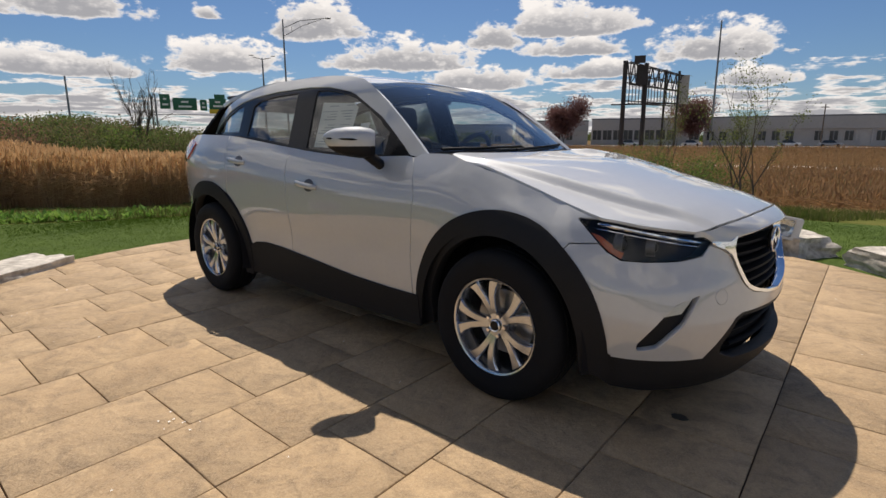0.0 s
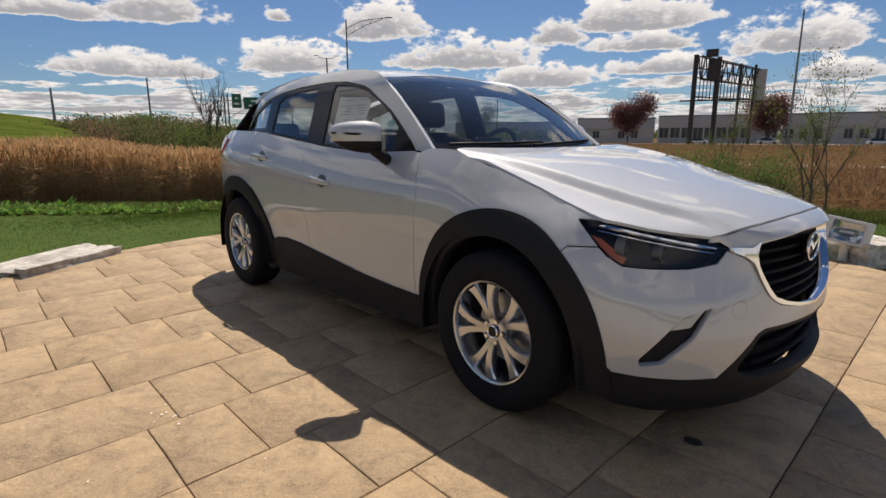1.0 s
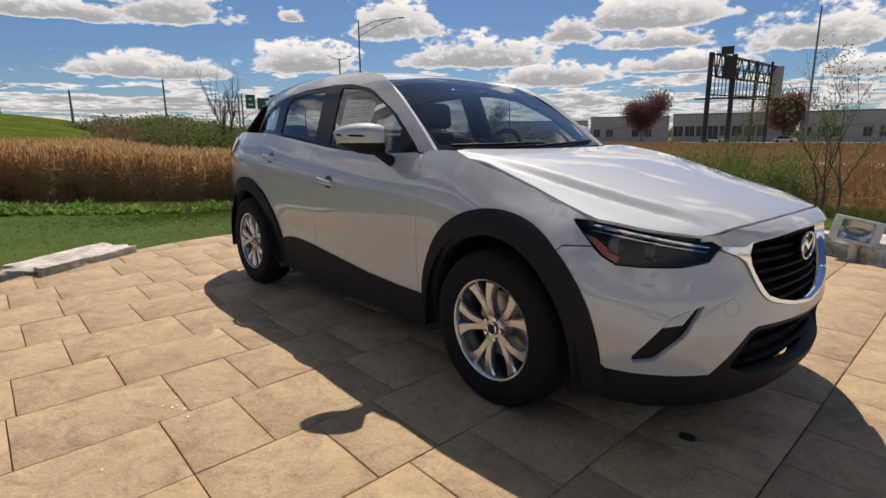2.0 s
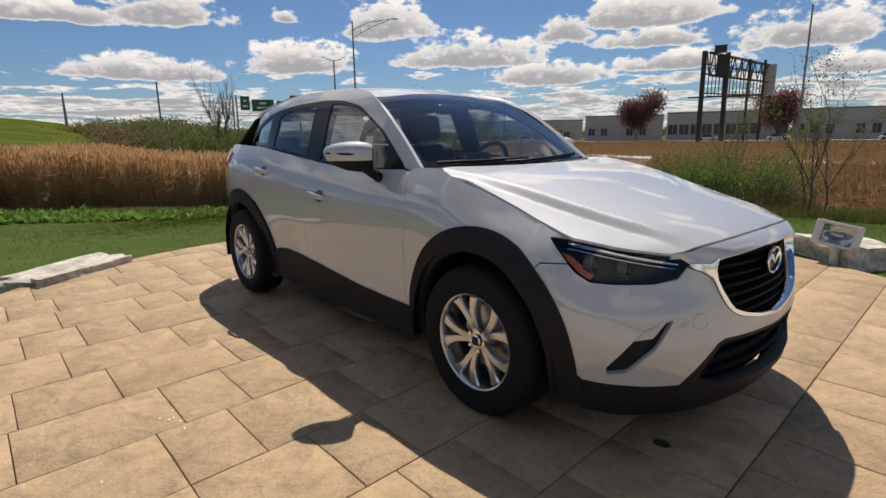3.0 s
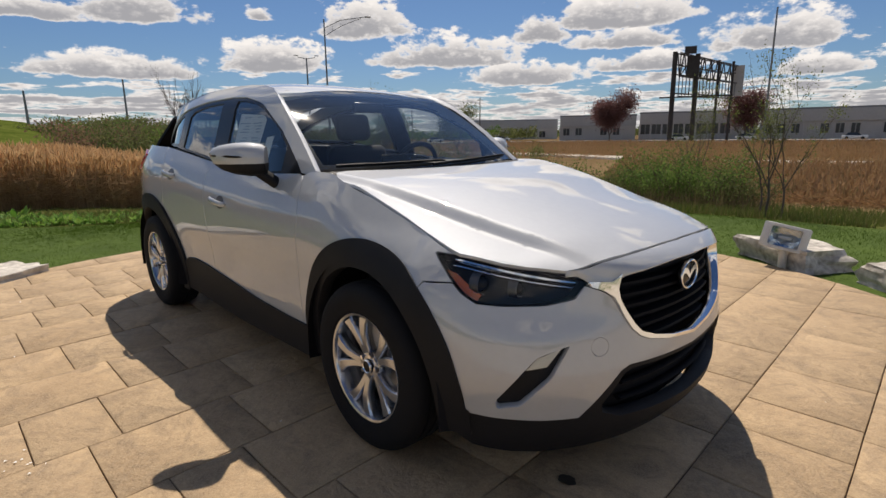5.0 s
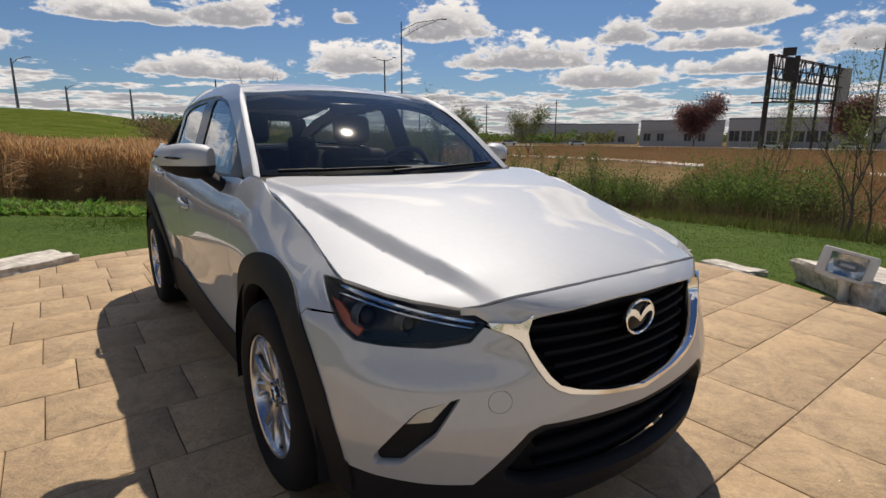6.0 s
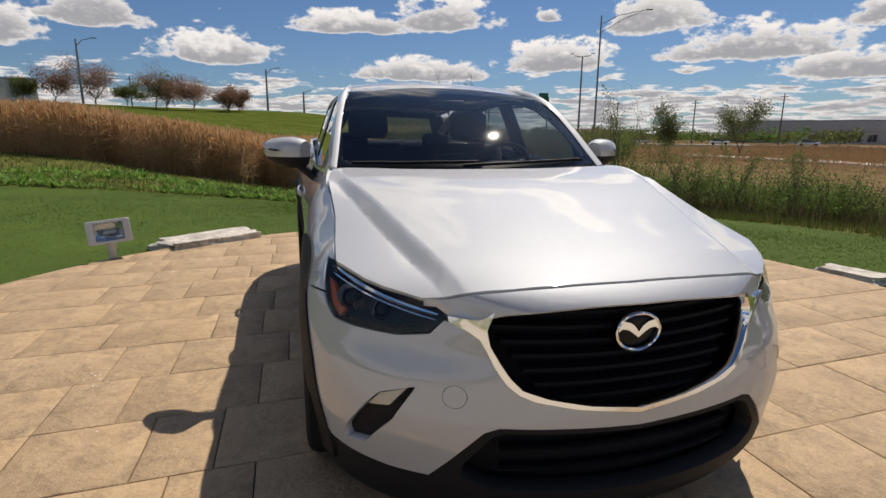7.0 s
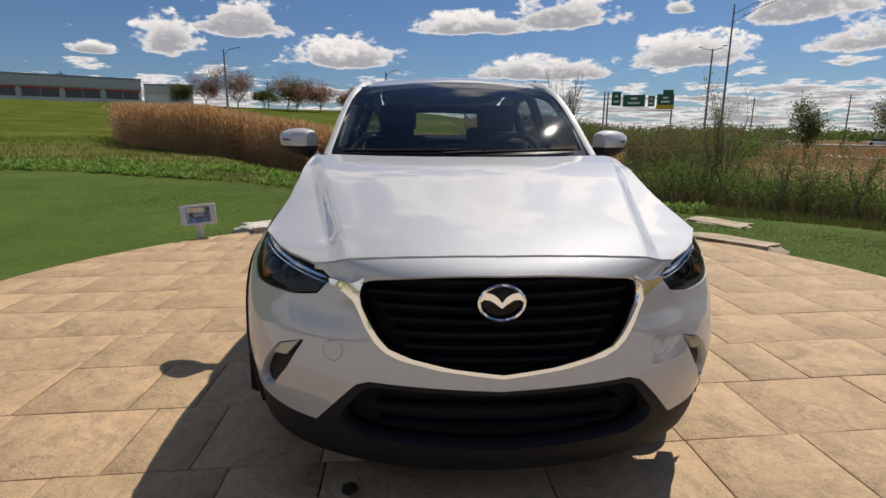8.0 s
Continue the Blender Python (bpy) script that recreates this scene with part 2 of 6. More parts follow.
def rounded(loop, r, n=4):
    """A polygon with its corners cut by short arcs of reach r."""
    out = []
    for p, q, s in zip(loop[-1:] + loop[:-1], loop, loop[1:] + loop[:1]):
        p, q, s = Vector(p), Vector(q), Vector(s)
        a, b = q + (p - q).normalized() * min(r, (p - q).length * 0.45), q + (s - q).normalized() * min(r, (s - q).length * 0.45)
        out += [tuple((1 - t) ** 2 * a + 2 * t * (1 - t) * q + t * t * b) for t in [k / n for k in range(n + 1)]]
    return out


def smooth_loop(loop, n=5):
    """A closed Catmull-Rom line through the points."""
    out, m = [], len(loop)
    for i in range(m):
        p0, p1, p2, p3 = (Vector(loop[(i + k) % m]) for k in (-1, 0, 1, 2))
        for k in range(n):
            t = k / n
            out.append(tuple(0.5 * (2 * p1 + (p2 - p0) * t + (2 * p0 - 5 * p1 + 4 * p2 - p3) * t * t + (3 * p1 - p0 - 3 * p2 + p3) * t ** 3)))
    return out


def inside(pts, loop):
    pts, lp = np.asarray(pts, float), np.asarray(loop, float)
    a, b = lp, np.roll(lp, -1, axis=0)
    res = np.zeros(len(pts), bool)
    for (x1, y1), (x2, y2) in zip(a, b):
        c = ((y1 > pts[:, 1]) != (y2 > pts[:, 1]))
        if y1 != y2:
            res ^= c & (pts[:, 0] < (x2 - x1) * (pts[:, 1] - y1) / (y2 - y1) + x1)
    return res


def panel_mesh(name, surf, outer, holes=(), step=0.03, depth=0.02, out=(0, -1, 0), mirror=False, lift=0.0, lines=()):
    """A sheet on a surface surf(u, v) with an exact outline, holes and turned-in edges. out: the rough way its face looks. lines: creases."""
    loops = [densify(list(lp), step) for lp in (outer, *holes)]
    us, vs = [p[0] for p in loops[0]], [p[1] for p in loops[0]]
    grid = [(u, v) for u in np.arange(min(us) + step / 2, max(us), step) for v in np.arange(min(vs) + step / 2, max(vs), step)]
    ok = inside(grid, loops[0]) if grid else np.zeros(0, bool)
    for lp in loops[1:]:
        ok &= ~inside(grid, lp)
    grid = [g for g, k in zip(grid, ok) if k]
    # keep clear of the edges
    seams = []
    for ln in lines:
        pts = densify(list(ln), step)[: -max(1, int(math.hypot(ln[-1][0] - ln[0][0], ln[-1][1] - ln[0][1]) / step)) + 1]
        keep = inside(pts, loops[0])
        seams.append([p for p, k in zip(pts, keep) if k])
    allb = np.array([p for lp in loops + seams for p in lp])
    grid = [g for g in grid if ((allb - g) ** 2).sum(1).min() > (0.4 * step) ** 2]
    verts, edges = [], []
    for lp in loops:
        o = len(verts)
        verts += [Vector(p) for p in lp]
        edges += [(o + i, o + (i + 1) % len(lp)) for i in range(len(lp))]
    for ln in seams:
        o = len(verts)
        verts += [Vector(p) for p in ln]
        edges += [(o + i, o + i + 1) for i in range(len(ln) - 1)]
    verts += [Vector(g) for g in grid]
    from mathutils import geometry
    vc, _, faces, *_ = geometry.delaunay_2d_cdt(verts, edges, [], 0, 1e-7)
    cen = np.array([[sum(vc[i][k] for i in f) / len(f) for k in (0, 1)] for f in faces])
    ok = inside(cen, loops[0])
    for lp in loops[1:]:
        ok &= ~inside(cen, lp)
    faces = [list(f) for f, k in zip(faces, ok) if k]
    h = 1e-3

    def nrm(u, v):
        du, dv = surf(u + h, v) - surf(u - h, v), surf(u, v + h) - surf(u, v - h)
        n = du.cross(dv)
        return n.normalized() if n.length > 1e-12 else Vector(out)
    mid = nrm(sum(us) / len(us), sum(vs) / len(vs))
    flip = -1 if mid.dot(Vector(out)) < 0 else 1
    pos, nor = [], []
    for p in vc:
        n = nrm(p[0], p[1]) * flip
        pos.append(surf(p[0], p[1]) + n * lift)
        nor.append(n)
    tri = [f if flip > 0 else f[::-1] for f in faces]
    if depth:
        for k, lp in enumerate(loops):
            o = len(pos)
            area = sum(a[0] * b[1] - a[1] * b[0] for a, b in zip(lp, lp[1:] + lp[:1]))
            m = len(lp)
            P = [surf(*p) for p in lp]
            N = [nrm(*p) * flip for p in lp]
            for i in range(m):
                tng = (P[(i + 1) % m] - P[i - 1]).normalized()
                side = tng.cross(N[i]) * (1 if (area > 0) == (flip > 0) else -1) * (1 if k == 0 else -1)
                pos += [P[i] + N[i] * lift, P[i] + N[i] * (lift - depth)]
                nor += [(side + N[i] * 0.6).normalized(), side]
            for i in range(m):
                a, b = o + 2 * i, o + 2 * ((i + 1) % m)
                q = [a, a + 1, b + 1, b]
                fn = (pos[q[1]] - pos[q[0]]).cross(pos[q[3]] - pos[q[0]])
                tri.append(q if fn.dot(nor[a + 1]) > 0 else q[::-1])
    if mirror:
        pos = [Vector((p.x, -p.y, p.z)) for p in pos]
        nor = [Vector((n.x, -n.y, n.z)) for n in nor]
        tri = [f[::-1] for f in tri]
    me = bpy.data.meshes.new(name)
    me.from_pydata([tuple(p) for p in pos], [], tri)
    me.shade_smooth()
    me.normals_split_custom_set_from_vertices([tuple(n) for n in nor])
    return me


def box_bm(x0, x1, y0, y1, z0, z1, bevel=0.0, m=None, seg=2):
    bm = bmesh.new()
    bmesh.ops.create_cube(bm, size=1, matrix=Matrix.LocRotScale(((x0 + x1) / 2, (y0 + y1) / 2, (z0 + z1) / 2), None, (x1 - x0, y1 - y0, z1 - z0)))
    if bevel:
        bmesh.ops.bevel(bm, geom=bm.edges[:], offset=bevel, segments=seg, affect="EDGES", profile=0.5)
    if m:
        bmesh.ops.transform(bm, matrix=m, verts=bm.verts[:])
    return bm


def lathe_bm(profile, n=48, axis="Y", closed=False):
    """Profile of (radius, along) turned about an axis through the origin."""
    bm = bmesh.new()
    rings = []
    for k in range(n):
        a = 2 * math.pi * k / n
        c, s = math.cos(a), math.sin(a)
        rings.append([bm.verts.new((r * c, h, r * s) if axis == "Y" else (r * c, r * s, h)) for r, h in profile])
    m = len(profile)
    for k in range(n):
        A, B = rings[k], rings[(k + 1) % n]
        for i in range(m if closed else m - 1):
            j = (i + 1) % m
            bm.faces.new((A[i], A[j], B[j], B[i]))
    bmesh.ops.remove_doubles(bm, verts=bm.verts[:], dist=1e-6)
    bmesh.ops.recalc_face_normals(bm, faces=bm.faces[:])
    return bm


def tube_bm(pts, radii, n=8, cap=True, bm=None, squash=(1, 1)):
    """A tube along points, with a radius at each."""
    bm = bm or bmesh.new()
    pts = [Vector(p) for p in pts]
    if isinstance(radii, (int, float)):
        radii = [radii] * len(pts)
    rings, ref = [], None
    for i, p in enumerate(pts):
        t = (pts[min(i + 1, len(pts) - 1)] - pts[max(i - 1, 0)]).normalized()
        if ref is None:
            ref = t.orthogonal().normalized() if abs(t.z) > 0.95 else t.cross(Vector((0, 0, 1))).normalized()
        a = (ref - t * ref.dot(t)).normalized()
        b = t.cross(a)
        ref = a
        rings.append([bm.verts.new(p + (a * math.cos(2 * math.pi * k / n) * squash[0] + b * math.sin(2 * math.pi * k / n) * squash[1]) * radii[i]) for k in range(n)])
    for A, B in zip(rings, rings[1:]):
        for k in range(n):
            bm.faces.new((A[k], A[(k + 1) % n], B[(k + 1) % n], B[k]))
    if cap:
        bm.faces.new(rings[0][::-1])
        bm.faces.new(rings[-1])
    return bm


def loft_bm(rings, close_ring=True, cap=True, bm=None):
    bm = bm or bmesh.new()
    R = [[bm.verts.new(p) for p in r] for r in rings]
    m = len(R[0])
    for A, B in zip(R, R[1:]):
        for k in range(m if close_ring else m - 1):
            bm.faces.new((A[k], A[(k + 1) % m], B[(k + 1) % m], B[k]))
    if cap and close_ring:
        bm.faces.new(R[0][::-1])
        bm.faces.new(R[-1])
    bmesh.ops.recalc_face_normals(bm, faces=bm.faces[:])
    return bm


# ---------- the car: surfaces ----------
# x forward from the front axle, y to the car's left, z up; the visible side is y < 0
SIDE_V = curve([0.15, 0.36, 0.5, 0.65, 0.78, 0.86, 0.93, 1.0, 1.05, 1.12], [0.775, 0.80, 0.815, 0.828, 0.83, 0.82, 0.795, 0.755, 0.722, 0.675])
RISE = curve([-3.3, -2.4, -1.5, -0.6, -0.3, 0.0, 0.25, 0.5], [0.11, 0.105, 0.035, 0.0, 0.0, -0.08, -0.16, -0.2])
FLARE_Z = curve([0.2, 0.6, 0.72, 0.82, 0.90, 1.0], [0.031, 0.031, 0.026, 0.017, 0.004, 0.0])
NOSE_X = curve([0.16, 0.24, 0.31, 0.43, 0.56, 0.66, 0.75, 0.80, 0.86], [0.83, 0.886, 0.896, 0.889, 0.876, 0.87, 0.862, 0.845, 0.79])
NOSE_N = curve([0.18, 0.31, 0.45, 0.56, 0.66, 0.75, 0.84], [2.1, 2.15, 2.3, 2.2, 2.0, 1.95, 2.0])
X0 = 0.25


def side_y(x, z):
    y = SIDE_V(z - RISE(x))
    y += FLARE_Z(z) * (math.exp(-((x - 0.20) / 0.38) ** 2) + 0.9 * math.exp(-((x + 2.57) / 0.42) ** 2))
    y -= 0.16 * max(0.0, (-2.55 - x) / 0.8) ** 2
    y -= 0.012 * math.exp(-((z - 0.55 - 0.06 * (x + 1.3)) / 0.12) ** 2) * sstep(x, -2.2, -1.9) * (1 - sstep(x, -0.5, -0.2))
    return y


def side(x, z):
    return Vector((x, -side_y(x, z), z))


def front(p, z):
    """p: the angle round the nose in radians, 0 in the middle, right side positive."""
    a, n = abs(p), NOSE_N(z)
    c, s = math.cos(a), math.sin(a)
    r = (max(c, 1e-6) ** n + s ** n) ** (-1 / n)
    y = side_y(X0, z) * s * r
    return Vector((X0 + (NOSE_X(z) - X0) * c * r, -y if p > 0 else y, z))


def at_y(y, z):
    """The angle round the nose at which the front stands at y, right side given as negative y."""
    lo, hi = 0.0, math.pi / 2
    for _ in range(40):
        m = (lo + hi) / 2
        lo, hi = (m, hi) if -front(m, z)[1] < abs(y) else (lo, m)
    return math.copysign((lo + hi) / 2, -y)


def at_x(x, z):
    lo, hi = 0.0, math.pi / 2
    for _ in range(40):
        m = (lo + hi) / 2
        lo, hi = (m, hi) if front(m, z)[0] > x else (lo, m)
    return (lo + hi) / 2


HOOD_C = curve([-0.5, -0.36, 0.0, 0.3, 0.55, 0.7, 0.8, 0.86, 0.9], [1.085, 1.062, 1.015, 0.952, 0.895, 0.855, 0.82, 0.782, 0.745])
HOOD_E = curve([-0.4, -0.3, -0.06, 0.14, 0.29, 0.43, 0.56, 0.68, 0.75, 0.8, 0.86], [1.07, 1.052, 0.983, 0.92, 0.873, 0.833, 0.81, 0.785, 0.765, 0.76, 0.755])
HOOD_Y = curve([-0.4, 0.2, 0.43, 0.56, 0.68, 0.75, 0.82, 0.88], [0.715, 0.722, 0.75, 0.665, 0.56, 0.48, 0.40, 0.39])


HOOD_N = curve([0.5, 0.55, 0.61, 0.69, 0.72, 0.79, 0.86], [0.870, 0.853, 0.829, 0.788, 0.774, 0.745, 0.72])


def hood_z(x, y):
    """A crowned middle, a crease that runs from the scuttle's corner to the grille's, and a lower shoulder outside it."""
    a = abs(y)
    yc = 0.615 - 0.235 * x
    ye = max(HOOD_Y(x), yc + 0.07)
    mid, total = HOOD_C(x), HOOD_C(x) - HOOD_E(x)
    crown = 0.30 * max(total, 0.02)
    st = 0.025 + 0.012 * sstep(x, -0.3, 0.3)
    rest = max(total - crown - st, -0.008)
    u = max(a - yc, 0.0) / (ye - yc)
    creased = mid - crown * (min(a, yc) / yc) ** 2.2 - st * (0.6 * min(max((a - yc) / 0.052, 0.0), 1.0) + 0.4 * sstep(a, yc, yc + 0.052)) - rest * (u ** 1.5 if u < 1 else 1 + 1.5 * (u - 1))
    # the crease runs out towards the nose
    soft = mid - (mid - HOOD_N(x)) * (a / 0.56) ** 3.0
    w = 0.74 * sstep(x, 0.52, 0.76)
    return creased * (1 - w) + soft * w


def hood(x, y):
    return Vector((x, y, hood_z(x, y)))


def screen(y, v):
    """The windscreen: v from 0 at its foot to 1 at the roof."""
    k = (y / 0.65) ** 2
    lo, hi = Vector((-0.40 - 0.13 * k, y, 1.045 + 0.012 * k)), Vector((-1.15 + 0.06 * k, y, 1.458 - 0.032 * k))
    p = lo * (1 - v) + hi * v
    b = (0.035 - 0.020 * k) * 4 * v * (1 - v)
    return p + Vector((b * 0.5, 0, b * 0.85))


def house_y(x, z):
    """The half width of the cabin above the belt."""
    y = 0.735 - 0.36 * (z - 1.04) - 3.2 * max(0.0, z - 1.36) ** 2
    return y - 0.03 * sstep(x, -0.9, -0.45) - 0.15 * max(0.0, (-2.1 - x) / 0.9) ** 2


def house(x, z):
    return Vector((x, -house_y(x, z), z))


ROOF_C = curve([-0.9, -1.16, -1.4, -1.7, -2.1, -2.5, -2.85, -3.1], [1.38, 1.466, 1.512, 1.537, 1.535, 1.502, 1.448, 1.40])


def roof(x, y):
    return Vector((x, y, ROOF_C(x) - 0.035 * (abs(y) / 0.52) ** 2.4))


# ---------- the car: panels ----------
car = thing("car", "pearl white compact crossover car parked on the round patio", "car")
FS = 0.75


def flank(x, z):
    return side(x, z) if x <= X0 else front(at_x(x, z), z)


def front_s(u, v):
    return front(u / FS, v)


def fy(y, z):
    return (at_y(-abs(y), z) * FS, z)


def fx(x, z):
    return (at_x(x, z) * FS, z)


def both(pts):
    """A loop over the car's nose from the points of its right half, listed from the middle round to the middle."""
    return pts + [(-u, v) for u, v in reversed(pts) if abs(u) > 1e-6]


def pair(name, surf, outer, mat, parent=None, label="", **kw):
    """The same panel on both sides of the car."""
    return [part(name, panel_mesh(name, surf, outer, mirror=m, **kw), mat, parent or car, label) for m in (False, True)]


def arc(cx, cz, r, a0, a1, n=24):
    return [(cx + r * math.cos(radians(a0 + (a1 - a0) * k / n)), cz + r * math.sin(radians(a0 + (a1 - a0) * k / n))) for k in range(n + 1)]


# bonnet and nose
rear_edge = [(-0.285, 0.0), (-0.288, 0.2), (-0.31, 0.4), (-0.345, 0.55), (-0.365, 0.64), (-0.35, 0.702), (-0.30, 0.721)]
side_edge = [(-0.2, 0.731), (-0.06, 0.7275), (0.06, 0.727), (0.14, 0.728), (0.29, 0.741), (0.38, 0.748), (0.428, 0.749), (0.55, 0.683), (0.61, 0.636), (0.672, 0.572)]
front_edge = [(0.694, 0.55), (0.745, 0.44), (0.772, 0.33), (0.787, 0.2), (0.792, 0.0)]
half = rear_edge + side_edge + front_edge
loop = half + [(x, -y) for x, y in reversed(half[1:-1])]
creases = [[(x, s * (0.615 - 0.235 * x + d)) for x in np.linspace(-0.36, 0.86, 50)] for s in (1, -1) for d in (-0.012, 0.0, 0.014, 0.0275, 0.041, 0.055, 0.067)]
part("bonnet", panel_mesh("bonnet", hood, loop, step=0.022, depth=0.012, out=(0, 0, 1), lines=creases), PAINT, car)
# the fixed nose between the bonnet's front edge and the grille
N_BACK = [curve([0, 0.30, 0.48, 0.66, 0.82, 1.0], v) for v in ([0.8005, 0.7955, 0.7815, 0.755, 0.720, 0.693], [0.0, 0.2, 0.33, 0.44, 0.51, 0.553])]
N_FRONT = [curve([0, 0.2, 0.4, 0.58, 0.68, 0.74, 0.84, 0.92, 1.0], v) for v in
           ([0.864, 0.860, 0.852, 0.834, 0.814, 0.798, 0.781, 0.764, 0.741], [0.0, 0.1, 0.2, 0.30, 0.355, 0.386, 0.424, 0.455, 0.492], [0.785, 0.785, 0.781, 0.773, 0.766, 0.757, 0.737, 0.739, 0.746])]
rows = []
for s in [k / 40 - 1 for k in range(81)]:
    a, sg = abs(s), -1 if s < 0 else 1
    back = Vector((N_BACK[0](a), N_BACK[1](a) * sg, 0))
    back.z = hood_z(back.x, back.y)
    we = max(0.0, (a - 0.88) / 0.12) ** 2
    e = front(at_x(0.690, 0.783), 0.783)
    back = back * (1 - we) + Vector((e.x, abs(e.y) * sg, e.z)) * we
    fr = Vector((N_FRONT[0](a), N_FRONT[1](a) * sg, N_FRONT[2](a)))
    row = [back + Vector((0, 0, -0.02)), back + Vector((0, 0, -0.002))]
    for t in (0.01, 0.12, 0.3, 0.5, 0.7, 0.86, 0.96, 1.0):
        p = back * (1 - t) + fr * t + Vector((0, 0, 0.014 * t * (1 - t) - 0.0015 * max(0, t - 0.85) / 0.15))
        # towards its ends the panel lies down on the lamp's edge
        ex, ez = 0.690 + 0.047 * t, 0.783 - 0.036 * t ** 1.2
        e = front(at_x(ex, ez), ez)
        w = max(0.0, (a - 0.88) / 0.12) ** 2
        row.append(p * (1 - w) + Vector((e.x, abs(e.y) * sg, e.z)) * w)
    row += [fr + Vector((-0.002, 0, -0.006)), fr + Vector((-0.010, 0, -0.010)), fr + Vector((-0.05, 0, -0.010))]
    rows.append(row)
part("nose_panel", loft_bm(rows, close_ring=False, cap=False), PAINT, car, angle=50)

# bumper skin with fog lamp openings
HL = [(0.737, 0.744), (0.722, 0.700), (0.674, 0.686), (0.58, 0.686), (0.515, 0.691), (0.47, 0.718), (0.40, 0.780), (0.342, 0.827), (0.43, 0.827), (0.546, 0.815), (0.61, 0.801), (0.68, 0.784), (0.712, 0.766)]
CH_OUT = [(0.0, 0.489), (0.18, 0.513), (0.292, 0.538), (0.331, 0.556), (0.360, 0.581), (0.389, 0.627), (0.407, 0.668), (0.421, 0.695), (0.449, 0.716), (0.490, 0.733)]
CH_IN = [(0.404, 0.718), (0.398, 0.680), (0.375, 0.636), (0.350, 0.597), (0.321, 0.567), (0.255, 0.543), (0.145, 0.519), (0.0, 0.501)]
FOG = [(0.741, 0.561), (0.683, 0.530), (0.661, 0.492), (0.586, 0.380), (0.586, 0.352), (0.645, 0.364), (0.716, 0.458)]
half = [fy(y, z - 0.003) for y, z in CH_OUT] + [fx(0.735, 0.734), fx(0.724, 0.696), fx(0.674, 0.682), fx(0.58, 0.682), fx(0.513, 0.687), fx(0.465, 0.716), fx(0.434, 0.743)]
half += [fx(0.335, 0.735)] + [fx(max(x, 0.27), z) for x, z in arc(0, 0.335, 0.445, 50, 0, 8)]
half += [fx(0.455, 0.329), fx(0.576, 0.317), fx(0.69, 0.311), fy(0.548, 0.311), fy(0.50, 0.368), fy(0.418, 0.455), fy(0.38, 0.468), fy(0.22, 0.462), fy(0.0, 0.452)]
fog = rounded([fx(x, z) for x, z in FOG], 0.012)
fog_l = [(-u, v) for u, v in fog]
caps = [(s * at_y(-0.487, 0.544) * FS, 0.544) for s in (1, -1)]
ring = [[(cx + 0.030 * math.cos(k * math.pi / 14), cz + 0.030 * math.sin(k * math.pi / 14)) for k in range(28)] for cx, cz in caps]
bumper = part("front_bumper", panel_mesh("front_bumper", front_s, both(half), [fog, fog_l] + ring, step=0.022, depth=0.03, out=(1, 0, 0)), PAINT, car)
for (cx, cz) in caps:
    part("tow_hook_cover", panel_mesh("cap", front_s, [(cx + 0.0285 * math.cos(k * math.pi / 14), cz + 0.0285 * math.sin(k * math.pi / 14)) for k in range(28)], step=0.02, depth=0.01, out=(1, 0, 0)), PAINT, bumper, "round painted tow hook cover")

# black lower bumper with its intake
half = [fy(0, 0.458), fy(0.38, 0.474), fy(0.43, 0.458), fy(0.55, 0.318), fx(0.69, 0.318), fx(0.576, 0.323), fx(0.44, 0.333), fx(0.44, 0.24), fx(0.50, 0.195), fx(0.60, 0.175), fy(0.55, 0.168), fy(0.3, 0.163), fy(0, 0.163)]
open_h = [fy(0, 0.438), fy(0.365, 0.452), fy(0.40, 0.44), fy(0.475, 0.345), fy(0.47, 0.315), fy(0.40, 0.285), fy(0, 0.268)]
low = part("lower_bumper", panel_mesh("lower_bumper", front_s, both(half), [both(open_h)], step=0.03, depth=0.05, out=(1, 0, 0), lift=-0.004), CLAD, car, "matt black plastic lower bumper")
part("intake_recess", panel_mesh("intake_recess", front_s, both([fy(0, 0.49), fy(0.54, 0.49), fy(0.66, 0.36), fy(0.66, 0.20), fy(0, 0.19)]), step=0.06, depth=0, out=(1, 0, 0), lift=-0.075), DARK, low)
for z in (0.325, 0.385):
    pts = [front(at_y(-abs(y), z) * (1 if y < 0 else -1), z) + Vector((-0.055, 0, 0)) for y in np.linspace(-0.36, 0.36, 25)]
    part("intake_bar", tube_bm(pts, 0.012, 8, squash=(1.4, 0.7)), SLAT, low)

# radiator grille: recess, slats, chrome surround, badge
grille = part("grille", panel_mesh("grille", front_s, both([fy(0, 0.80), fy(0.40, 0.78), fy(0.42, 0.73), fy(0.375, 0.60), fy(0.30, 0.52), fy(0, 0.48)]), step=0.05, depth=0, out=(1, 0, 0), lift=-0.075), DARK, car, "black radiator grille")
for k in range(7):
    z = 0.528 + 0.0375 * k
    w = 0.395 if z > 0.72 else (0.20 + (z - 0.515) * 1.55 if z < 0.56 else 0.275 + (z - 0.56) * 0.72)
    pts = [front(at_y(-abs(y), z) * (1 if y < 0 else -1), z) + Vector((-0.045, 0, 0)) for y in np.linspace(-w, w, 31)]
    rings = [[p + Vector((dx, 0, dz)) for dx, dz in ((0.012, -0.004), (0.010, 0.005), (-0.02, 0.010), (-0.02, -0.008))] for p in pts]
    part("slat", loft_bm(rings), SLAT, grille)
half = [fy(y, z) for y, z in CH_OUT] + [fy(0.494, 0.749), fy(0.455, 0.746), fy(0.424, 0.744), fy(0.404, 0.752), fy(0.384, 0.765)]
half_in = [fy(y, z) for y, z in CH_IN]
surround = half + half_in


